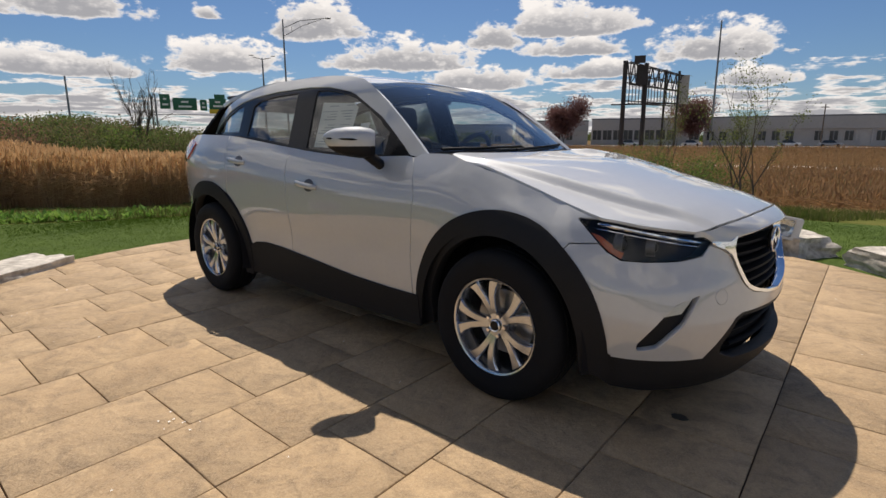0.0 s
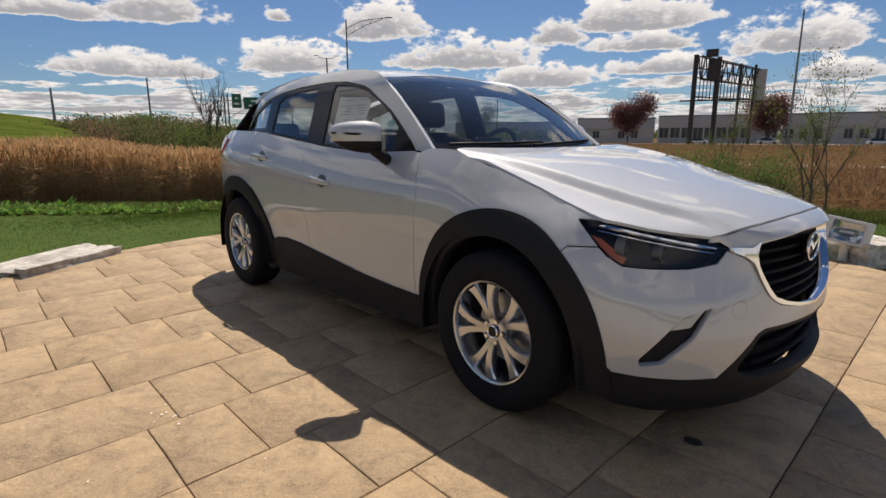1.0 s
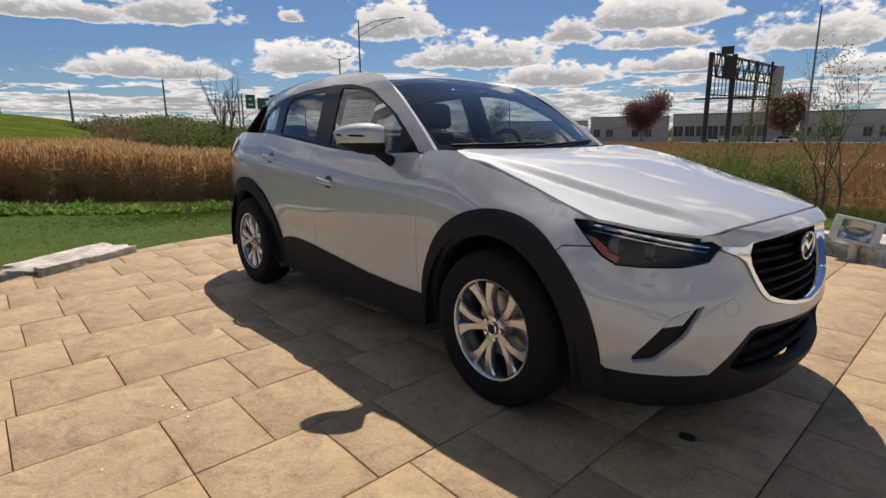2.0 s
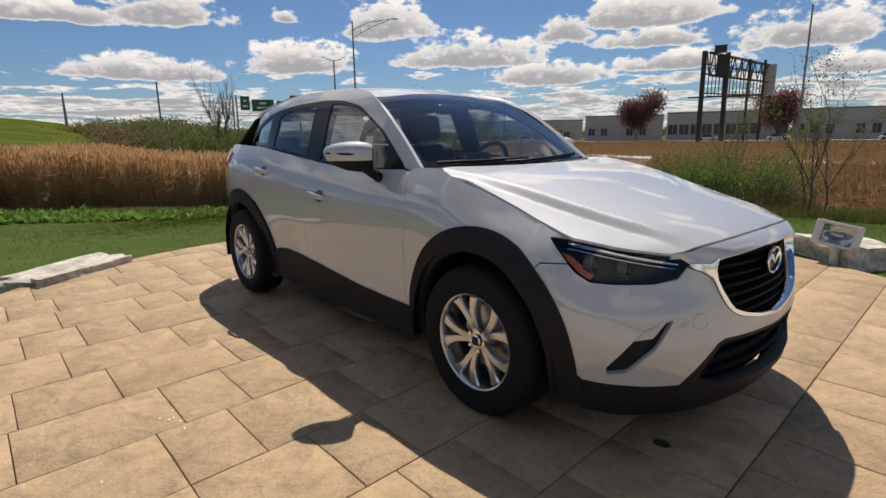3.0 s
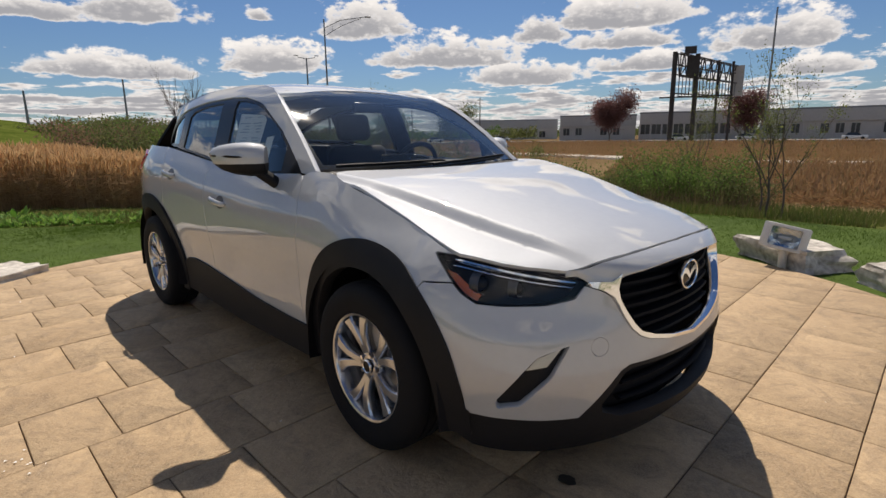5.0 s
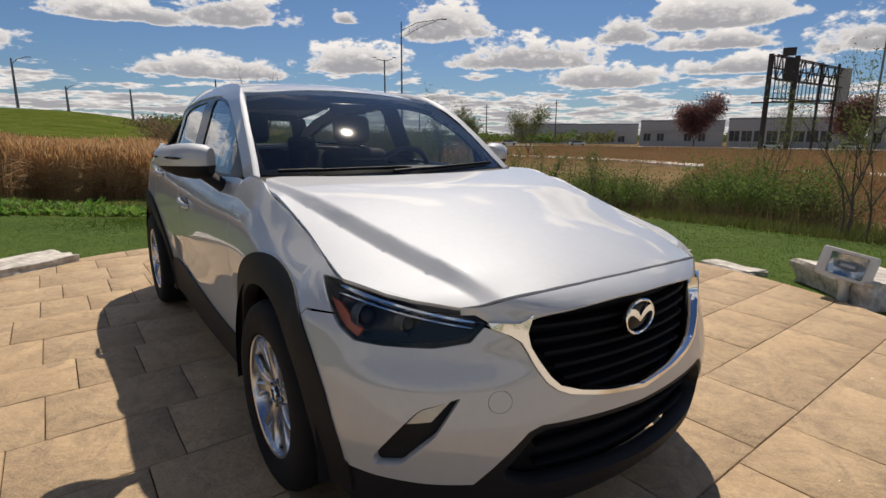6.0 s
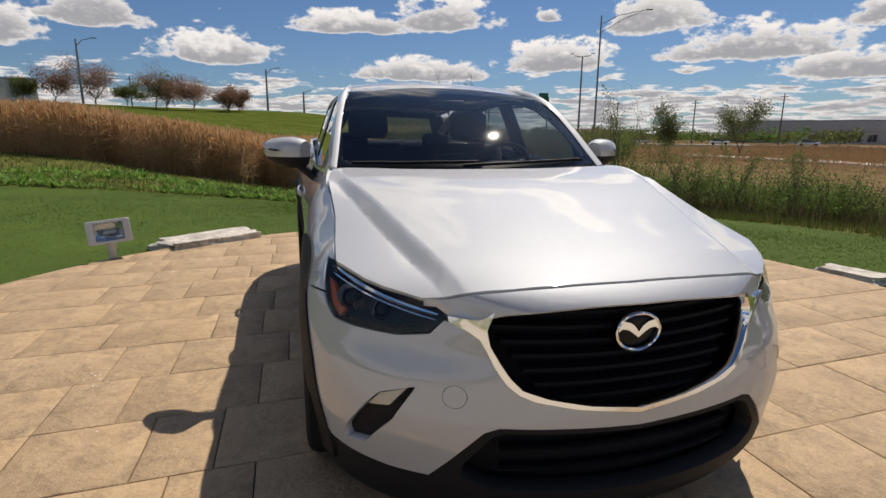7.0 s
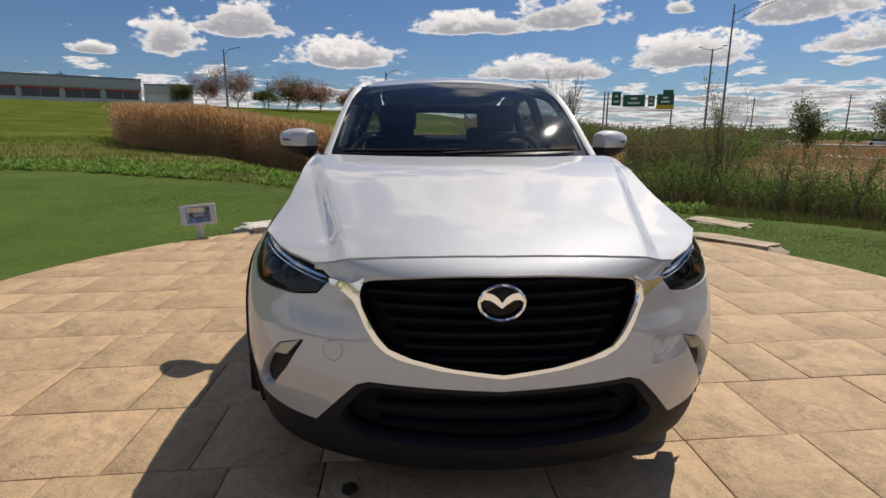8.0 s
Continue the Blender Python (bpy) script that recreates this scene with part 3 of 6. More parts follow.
CH_MID = curve([0.48, 0.53, 0.56, 0.60, 0.65, 0.70, 0.75], [0.0, 0.25, 0.326, 0.362, 0.393, 0.418, 0.434])


def chrome_s(u, v):
    """The surround leans forward towards its top, with a rounded face."""
    p = front_s(u, v)
    k = (abs(p.y) - CH_MID(v)) / 0.034
    return p + Vector((0.06 * max(0.0, v - 0.60) + 0.002 * max(0.0, 1 - k * k) * sstep(v, 0.57, 0.62), 0, 0))


for sgn in (1, -1):
    me_loop = [(sgn * u, v) for u, v in surround]
    part("grille_surround", panel_mesh("grille_surround", chrome_s, me_loop, step=0.014, depth=0.035, out=(1, -0.5 * sgn, 0), lift=0.006), CHROME, grille, "bright chrome wing round the grille")
EMB = front(0, 0.704) + Vector((-0.024, -0.007, 0))
bm = bmesh.new()
rings = []
for k in range(48):
    a = 2 * math.pi * k / 48
    c = Vector((0, 0.064 * math.cos(a), 0.050 * math.sin(a)))
    o = Vector((0, math.cos(a), math.sin(a))).normalized()
    rings.append([c + Vector((0.007 * math.cos(b) + 0.012, 0, 0)) + o * 0.0052 * math.sin(b) for b in [2 * math.pi * j / 8 for j in range(8)]])
rings.append(rings[0])
loft_bm(rings, cap=False, bm=bm)
bmesh.ops.translate(bm, vec=EMB, verts=bm.verts[:])
badge = part("badge", bm, CHROME, grille, "oval chrome badge")
bm = bmesh.new()
bmesh.ops.create_uvsphere(bm, u_segments=32, v_segments=10, radius=1, matrix=Matrix.Translation(EMB) @ Matrix.Diagonal((0.012, 0.062, 0.048, 1)))
part("badge_plate", bm, GLOSSBLACK, badge)
wing = [(0, -0.006), (0.013, 0.010), (0.029, 0.020), (0.055, 0.026), (0.063, 0.014), (0.064, -0.004), (0.054, 0.004), (0.036, 0.002), (0.019, -0.008), (0, -0.022)]
wl = wing + [(-y, z) for y, z in reversed(wing[1:-1])]
bm = loft_bm([[EMB + Vector((dx, y, z + 0.006) ) for y, z in [(p * 0.93, q) for p, q in wl]] for dx in (0.006, 0.017)])
part("badge_emblem", bm, CHROME, badge, smooth=False)

# headlamps
hl = [fx(x, z) for x, z in HL]
for sgn in (1, -1):
    o = [(sgn * u, v) for u, v in hl]
    lens = part("headlamp", panel_mesh("headlamp", front_s, rounded(o, 0.008, 3), step=0.02, depth=0.012, out=(1, -0.8 * sgn, 0), lift=0.0), LENS, car, "clear swept headlamp with dark inside")
    lens.visible_shadow = False
    part("lamp_housing", panel_mesh("lamp_housing", front_s, o, step=0.03, depth=-0.055, out=(1, -0.8 * sgn, 0), lift=-0.058), LAMPIN, lens)
    amber = [fx(0.392, 0.787), fx(0.430, 0.777), fx(0.520, 0.716), fx(0.514, 0.695), fx(0.476, 0.717)]
    part("amber_reflector", panel_mesh("amber_reflector", front_s, [(sgn * u, v) for u, v in amber], step=0.02, depth=0.015, out=(1, -0.8 * sgn, 0), lift=-0.018), AMBER, lens, "amber side reflector")
    for z0, z1, r in ((0.809, 0.741, 0.0085), (0.792, 0.726, 0.003)):
        pts = [front(at_x(0.42 + 0.30 * t, z0 + (z1 - z0) * t ** 1.25) * sgn, z0 + (z1 - z0) * t ** 1.25) + Vector((-0.016, 0.014 * sgn, 0)) for t in np.linspace(0, 1, 14)]
        part("light_strip", tube_bm(pts, [r * 0.5] + [r] * 12 + [r * 0.5], 8), CHROME, lens, "bright light strip")
    for x, z, r in ((0.535, 0.737, 0.034), (0.625, 0.725, 0.028)):
        c = front(at_x(x, z) * sgn, z) + Vector((-0.05, 0.02 * sgn, 0))
        bm = lathe_bm([(r * 0.2, -0.01), (r * 0.8, -0.012), (r, 0.0), (r * 1.12, 0.012), (r * 1.2, 0.010), (r * 1.15, -0.02)], 24)
        bmesh.ops.transform(bm, matrix=Matrix.Translation(c) @ pose(0, 0, 0, 0, 0, -90 + 12 * sgn) @ Matrix.Rotation(math.pi, 4, "Z") @ Matrix.Rotation(math.pi, 4, "Z"), verts=bm.verts[:])
        part("lamp_bowl", bm, GUN, lens)
        bm = bmesh.new()
        bmesh.ops.create_uvsphere(bm, u_segments=20, v_segments=10, radius=r * 0.8, matrix=Matrix.Translation(c))
        part("projector", bm, GLOSSBLACK, lens)

# fog lamps in their black pockets
for sgn in (1, -1):
    o = [(sgn * u, v) for u, v in fog]
    pk = part("fog_pocket", panel_mesh("fog_pocket", front_s, [(p[0] * 1.0, p[1]) for p in o], step=0.03, depth=0, out=(1, -sgn, 0), lift=-0.027), CLAD, car, "black plastic fog lamp pocket")
    q = [fx(0.727, 0.550), fx(0.683, 0.524), fx(0.664, 0.488), fx(0.706, 0.497)]
    part("fog_lamp", panel_mesh("fog_lamp", front_s, [(sgn * u, v) for u, v in q], step=0.015, depth=0.02, out=(1, -sgn, 0), lift=-0.008), [STEEL], pk, "clear fog lamp with metal reflector")
    part("fog_lens", panel_mesh("fog_lens", front_s, [(sgn * u, v) for u, v in q], step=0.02, depth=0, out=(1, -sgn, 0), lift=-0.004), LENS, pk).visible_shadow = False

# wings, doors, quarters
wing_loop = [(-0.31, 1.045), (-0.2, 1.010), (-0.06, 0.974), (0.14, 0.911), (0.29, 0.865), (0.40, 0.829), (0.42, 0.828), (0.342, 0.831), (0.336, 0.827), (0.397, 0.778), (0.43, 0.748), (0.332, 0.741)]
wing_loop += arc(0, 0.335, 0.445, 50, 176, 20) + [(-0.46, 0.30), (-0.515, 0.30), (-0.522, 0.40), (-0.529, 0.56), (-0.500, 0.75), (-0.490, 0.86), (-0.54, 0.98), (-0.57, 1.032), (-0.52, 1.052), (-0.42, 1.054), (-0.36, 1.052)]
pair("front_wing", flank, wing_loop, PAINT, step=0.022)
door_f = [(-0.527, 0.31), (-0.527, 0.40), (-0.534, 0.56), (-0.505, 0.75), (-0.495, 0.86), (-0.545, 0.98), (-0.576, 1.034), (-0.62, 1.040), (-0.90, 1.029), (-1.10, 1.030), (-1.30, 1.040), (-1.50, 1.055), (-1.600, 1.066),
          (-1.615, 1.0), (-1.575, 0.84), (-1.570, 0.60), (-1.583, 0.43), (-1.55, 0.31)]
doors = pair("front_door", side, door_f, PAINT, step=0.028)
door_r = [(-1.605, 1.066), (-1.621, 1.0), (-1.581, 0.84), (-1.576, 0.60), (-1.589, 0.43), (-1.60, 0.32), (-2.0, 0.34)] + arc(-2.57, 0.335, 0.50, 12, 58, 8)
door_r += [(-2.29, 0.86), (-2.34, 1.0), (-2.41, 1.144), (-2.2, 1.126), (-1.9, 1.096), (-1.75, 1.08)]
doors_r = pair("rear_door", side, door_r, PAINT, step=0.028)
quarter = [(-2.417, 1.144), (-2.346, 1.0), (-2.296, 0.86), (-2.312, 0.766)] + arc(-2.57, 0.335, 0.445, 60, 178, 20) + [(-3.02, 0.30), (-3.28, 0.34), (-3.31, 0.6), (-3.29, 0.9), (-3.22, 1.08), (-3.12, 1.152), (-2.9, 1.156)]
pair("rear_wing", side, quarter, PAINT, step=0.03)
pair("tail_lamp", side, [(-2.95, 1.085), (-2.99, 1.02), (-3.08, 0.965), (-3.27, 0.95), (-3.26, 1.085), (-3.15, 1.115)], RED, label="dark red tail lamp", step=0.03, lift=0.012, depth=0.03)
pair("door_trim", side, [(-0.56, 0.25), (-0.56, 1.02), (-1.0, 1.015), (-1.6, 1.05), (-2.4, 1.12), (-2.4, 0.8), (-2.0, 0.3)], DASH, step=0.08, depth=0, lift=0.07, out=(0, 1, 0))

# black cladding
archf = [(0.506, 0.24), (0.507, 0.33)] + arc(0, 0.335, 0.497, 0, 176, 40) + [(-0.487, 0.33), (-0.487, 0.25), (-0.385, 0.25), (-0.39, 0.335)] + arc(0, 0.335, 0.392, 178, 2, 36) + [(0.398, 0.24)]
pair("arch_cladding", flank, archf, CLAD, label="matt black wheel arch cladding", step=0.02, lift=0.006, depth=0.05)
archr = [(-2.10, 0.20), (-2.085, 0.33)] + arc(-2.57, 0.335, 0.49, 2, 178, 40) + [(-3.055, 0.36), (-2.962, 0.36)] + arc(-2.57, 0.335, 0.392, 176, 2, 36) + [(-2.19, 0.20)]
pair("arch_cladding", side, archr, CLAD, label="matt black wheel arch cladding", step=0.025, lift=0.014, depth=0.05)
sill = [(-0.48, 0.21), (-0.483, 0.368), (-0.70, 0.370), (-0.98, 0.382), (-1.40, 0.420), (-1.70, 0.445), (-1.90, 0.452), (-2.02, 0.44), (-2.10, 0.40), (-2.11, 0.22), (-1.3, 0.19)]
pair("sill", side, sill, CLAD, label="matt black sill cladding", step=0.04, lift=0.010, depth=0.05)

# cabin: pillars, roof, screens
cant = [(-0.505, 1.046), (-0.60, 1.122), (-0.72, 1.216), (-0.86, 1.315), (-0.98, 1.388), (-1.06, 1.426), (-1.15, 1.458), (-1.3, 1.484), (-1.5, 1.502), (-1.7, 1.509), (-2.12, 1.498), (-2.5, 1.445), (-2.8, 1.365), (-3.0, 1.27), (-3.12, 1.18), (-3.1, 1.158)]
dlo = [(-3.06, 1.163), (-2.92, 1.235), (-2.72, 1.318), (-2.5, 1.372), (-2.3, 1.402), (-2.0, 1.430), (-1.65, 1.437), (-1.43, 1.426), (-1.22, 1.391), (-1.145, 1.369), (-0.985, 1.291), (-0.87, 1.236), (-0.78, 1.172), (-0.665, 1.083), (-0.62, 1.043), (-0.57, 1.037)]
pair("pillar_frame", house, cant + dlo, PAINT, step=0.02, depth=0.03)
belt = [(-0.60, 1.041), (-0.90, 1.030), (-1.10, 1.031), (-1.30, 1.041), (-1.50, 1.056), (-1.75, 1.081), (-1.9, 1.097), (-2.2, 1.127), (-2.41, 1.145), (-3.04, 1.160)]
g1 = [(-0.80, 1.045), (-0.795, 1.155), (-0.90, 1.232), (-1.0, 1.283), (-1.16, 1.355), (-1.30, 1.388), (-1.44, 1.408), (-1.535, 1.412), (-1.50, 1.07), (-1.30, 1.053), (-1.0, 1.042)]
g2 = [(-1.70, 1.09), (-1.735, 1.41), (-2.0, 1.400), (-2.19, 1.374), (-2.255, 1.340), (-2.25, 1.145), (-1.95, 1.115)]
g3 = [(-2.40, 1.168), (-2.42, 1.362), (-2.52, 1.345), (-2.72, 1.290), (-2.88, 1.225), (-2.97, 1.178)]
pair("window_surround", house, belt + dlo[:-1], GLOSSBLACK, label="gloss black window surround", holes=[g1, g2, g3], step=0.03, depth=0.02, lift=-0.006)
for g, m in ((g1, GLASS_SIDE), (g2, GLASS_DARK), (g3, GLASS_DARK)):
    for ob in pair("side_window", house, g, m, label="tinted side window", step=0.05, depth=0, lift=-0.012):
        ob.visible_shadow = False
half = [(-1.156, 0.0), (-1.15, 0.2), (-1.13, 0.4), (-1.11, 0.535), (-1.16, 0.540), (-1.3, 0.522), (-1.7, 0.497), (-2.1, 0.502), (-2.5, 0.516), (-2.8, 0.51), (-3.0, 0.47), (-3.08, 0.40), (-3.11, 0.0)]
part("roof", panel_mesh("roof", roof, half + [(x, -y) for x, y in reversed(half[1:-1])], step=0.04, depth=0.03, out=(0, 0, 1)), PAINT, car)
ws = [(0.0, 0.0), (0.3, 0.0), (0.5, 0.0), (0.668, 0.0), (0.668, 0.2), (0.656, 0.43), (0.632, 0.68), (0.604, 0.87), (0.575, 0.97), (0.55, 0.99), (0.3, 0.99), (0.0, 0.99)]
ws = ws + [(-y, v) for y, v in reversed(ws[1:-1])]
screen_ob = part("windscreen", panel_mesh("windscreen", screen, ws, step=0.05, depth=0, out=(1, 0, 1)), GLASS_FRONT, car, "clear raked windscreen")
screen_ob.visible_shadow = False
inner = [(0.0, 0.05), (0.3, 0.05), (0.638, 0.055), (0.625, 0.45), (0.60, 0.7), (0.55, 0.93), (0.3, 0.945), (0.0, 0.93)]
inner = inner + [(-y, v) for y, v in reversed(inner[1:-1])]
part("screen_edge", panel_mesh("screen_edge", screen, ws, [inner], step=0.05, depth=0, out=(1, 0, 1), lift=-0.006), GLOSSBLACK, screen_ob, "black printed glass edge")


def cowl(x, y):
    return Vector((x, y, HOOD_C(x) - 0.026 - 0.015 * (y / 0.7) ** 2))


cl = [(-0.27, 0.0), (-0.28, 0.4), (-0.30, 0.60), (-0.30, 0.70), (-0.55, 0.68), (-0.50, 0.5), (-0.44, 0.2), (-0.43, 0.0)]
part("cowl", panel_mesh("cowl", cowl, cl + [(x, -y) for x, y in reversed(cl[1:-1])], step=0.05, depth=0, out=(0, 0, 1)), CLAD, car, "black plastic scuttle")


def tail(y, z):
    x = -3.06 - 0.23 * sstep(z, 1.42, 1.1) - 0.05 * sstep(z, 1.1, 0.8) + 0.22 * (abs(y) / 0.75) ** 2.5
    return Vector((x, y, z))


def mirrored(pts):
    return pts + [(-y, z) for y, z in reversed(pts[1:-1])]


win = [(0, 1.36), (0.38, 1.35), (0.46, 1.18), (0.42, 1.145), (0, 1.14)]
lower = [(0, 1.125), (0.63, 1.125), (0.66, 1.11), (0.72, 0.9), (0.72, 0.34), (0, 0.32)]
upper = [(0, 1.41), (0.42, 1.395), (0.50, 1.36), (0.60, 1.16), (0.625, 1.13), (0, 1.13)]
gate = part("tailgate", panel_mesh("tailgate", tail, mirrored(lower), step=0.06, out=(-1, 0, 0)), PAINT, car)
part("rear_screen_surround", panel_mesh("rear_screen_surround", tail, mirrored(upper), [mirrored(win)], step=0.06, out=(-1, 0, 0)), TRIM, gate, "black surround of the rear window")
ob = part("rear_window", panel_mesh("rear_window", tail, mirrored(win), step=0.08, depth=0, out=(-1, 0, 0), lift=-0.004), GLASS_SIDE, car)
ob.visible_shadow = False

# underbody, wheel housings
part("underbody", box_bm(-3.1, 0.70, -0.52, 0.52, 0.19, 0.30, 0.03), DARK, car)
part("splash_shield", box_bm(0.42, 0.66, -0.62, 0.62, 0.215, 0.25, 0.01), DARK, car)
part("underfloor_tray", box_bm(-2.08, -0.48, -0.775, 0.775, 0.205, 0.24, 0.01), DARK, car)
part("engine_bay", box_bm(-0.40, 0.70, -0.50, 0.50, 0.30, 0.72, 0.05), DARK, car)
part("floor_pan", box_bm(-2.95, -0.5, -0.72, 0.72, 0.22, 0.40, 0.02), DARK, car)
for cx in (0.0, -2.57):
    for sgn in (1, -1):
        rings = []
        for r, y in ((0.42, 0.845), (0.44, 0.80), (0.44, 0.55), (0.30, 0.53), (0.02, 0.53)):
            rings.append([(cx + px * r / 0.44, sgn * y, 0.335 + pz * r / 0.44) for px, pz in [(0.44, -0.10)] + [(a, b - 0.335) for a, b in arc(0, 0.335, 0.44, 0, 180, 20)] + [(-0.44, -0.10)]])
        part("wheel_housing", loft_bm(rings, close_ring=False), DARK, car)

# wheels
def wheel(cx, sgn, steer=0.0):
    w = thing("wheel", "", "")
    w.parent = car
    w.matrix_basis = pose(cx, -0.752 * sgn, 0.333, 0, 0, steer) @ (Matrix.Identity(4) if sgn > 0 else Matrix.Rotation(math.pi, 4, "Z"))
    return w


tyre_prof = [(0.213, -0.085), (0.222, -0.100), (0.262, -0.109), (0.297, -0.105), (0.318, -0.094), (0.329, -0.075)]
for g in (-0.045, 0.0, 0.045):
    tyre_prof += [(0.333, g - 0.008), (0.325, g - 0.006), (0.325, g + 0.006), (0.333, g + 0.008)]
tyre_prof += [(0.329, 0.075), (0.318, 0.094), (0.297, 0.105), (0.262, 0.109), (0.222, 0.100), (0.213, 0.085)]
bm_t = lathe_bm(tyre_prof, 72)
rim_prof = [(0.217, -0.090), (0.214, -0.096), (0.206, -0.093), (0.201, -0.080), (0.196, -0.045), (0.190, 0.0), (0.190, 0.07), (0.213, 0.085)]
bm_r = lathe_bm(rim_prof, 64)
spokes = bmesh.new()
for k in range(5):
    for s in (-1, 1):
        a0 = radians(144 + 72 * k + s * 28)
        a1 = radians(144 + 72 * k + s * 19)
        rings = []
        for u in (0, 0.15, 0.35, 0.6, 0.85, 1.0):
            r = 0.030 + 0.168 * u
            a = a0 + (a1 - a0) * u ** 0.8 + s * 0.07 * math.sin(math.pi * u)
            wdt = 0.0150 + 0.002 * u + 0.012 * u ** 4
            yf = -0.063 - 0.022 * math.sin(u * 1.7)
            c, t = Vector((math.cos(a), 0, math.sin(a))), Vector((-math.sin(a), 0, math.cos(a)))
            p = c * r
            rings.append([p + t * wdt * 0.72 + Vector((0, yf, 0)), p + t * wdt + Vector((0, yf + 0.008, 0)), p + t * wdt * 0.9 + Vector((0, yf + 0.038, 0)),
                          p - t * wdt * 0.9 + Vector((0, yf + 0.038, 0)), p - t * wdt + Vector((0, yf + 0.008, 0)), p - t * wdt * 0.72 + Vector((0, yf, 0))])
        loft_bm(rings, bm=spokes)
hub = lathe_bm([(0.0, -0.070), (0.052, -0.068), (0.058, -0.060), (0.062, -0.03), (0.062, 0.0)], 36)
cap = lathe_bm([(0.0, -0.080), (0.024, -0.079), (0.028, -0.074), (0.028, -0.06)], 28)
capring = lathe_bm([(0.021, -0.0805), (0.0245, -0.083), (0.0275, -0.0805), (0.0275, -0.075)], 28)
disc = lathe_bm([(0.05, 0.005), (0.145, 0.005), (0.147, 0.01), (0.147, 0.025), (0.05, 0.025)], 48, closed=True)
back = lathe_bm([(0.0, 0.05), (0.19, 0.05)], 40)
cal = box_bm(0.085, 0.15, -0.008, 0.06, -0.05, 0.06, 0.012)
nut_bm = bmesh.new()
bmesh.ops.create_cone(nut_bm, cap_ends=True, segments=6, radius1=0.0095, radius2=0.008, depth=0.022, matrix=Matrix.Rotation(math.pi / 2, 4, "X"))
pocket_bm = bmesh.new()
bmesh.ops.create_cone(pocket_bm, cap_ends=True, segments=16, radius1=0.0135, radius2=0.0135, depth=0.006, matrix=Matrix.Rotation(math.pi / 2, 4, "X"))
store = {}
for cx in (0.0, -2.57):
    for sgn in (1, -1):
        w = wheel(cx, sgn)
        for nm, b, m, lb in (("tyre", bm_t, TYRE, "black rubber tyre"), ("rim", bm_r, ALLOY, "bright alloy rim"), ("spokes", spokes, ALLOY, "paired alloy spokes"), ("hub", hub, ALLOY, ""), ("centre_cap", cap, GLOSSBLACK, "black centre cap"), ("cap_ring", capring, CHROME, ""),
                             ("brake_disc", disc, STEEL, "steel brake disc"), ("backplate", back, DARK, ""), ("brake_caliper", cal, STEEL, "")):
            if nm not in store:
                store[nm] = part(nm, b, m, w, lb).data
            else:
                ob = new(nm, store[nm])
                ob.parent = w
                if lb:
                    ob["label"] = lb
        for k in range(5):
            a = radians(144 + 72 * k)
            for nm, b, m, yy in (("nut_pocket", pocket_bm, GUN, -0.0655), ("wheel_nut", nut_bm, CHROME, -0.066)):
                if nm not in store:
                    store[nm] = part(nm, b, m, w).data
                    ob = [o for o in w.children if o.data == store[nm]][0]
                else:
                    ob = new(nm, store[nm])
                    ob.parent = w
                ob.location = (0.046 * math.cos(a), yy, 0.046 * math.sin(a))


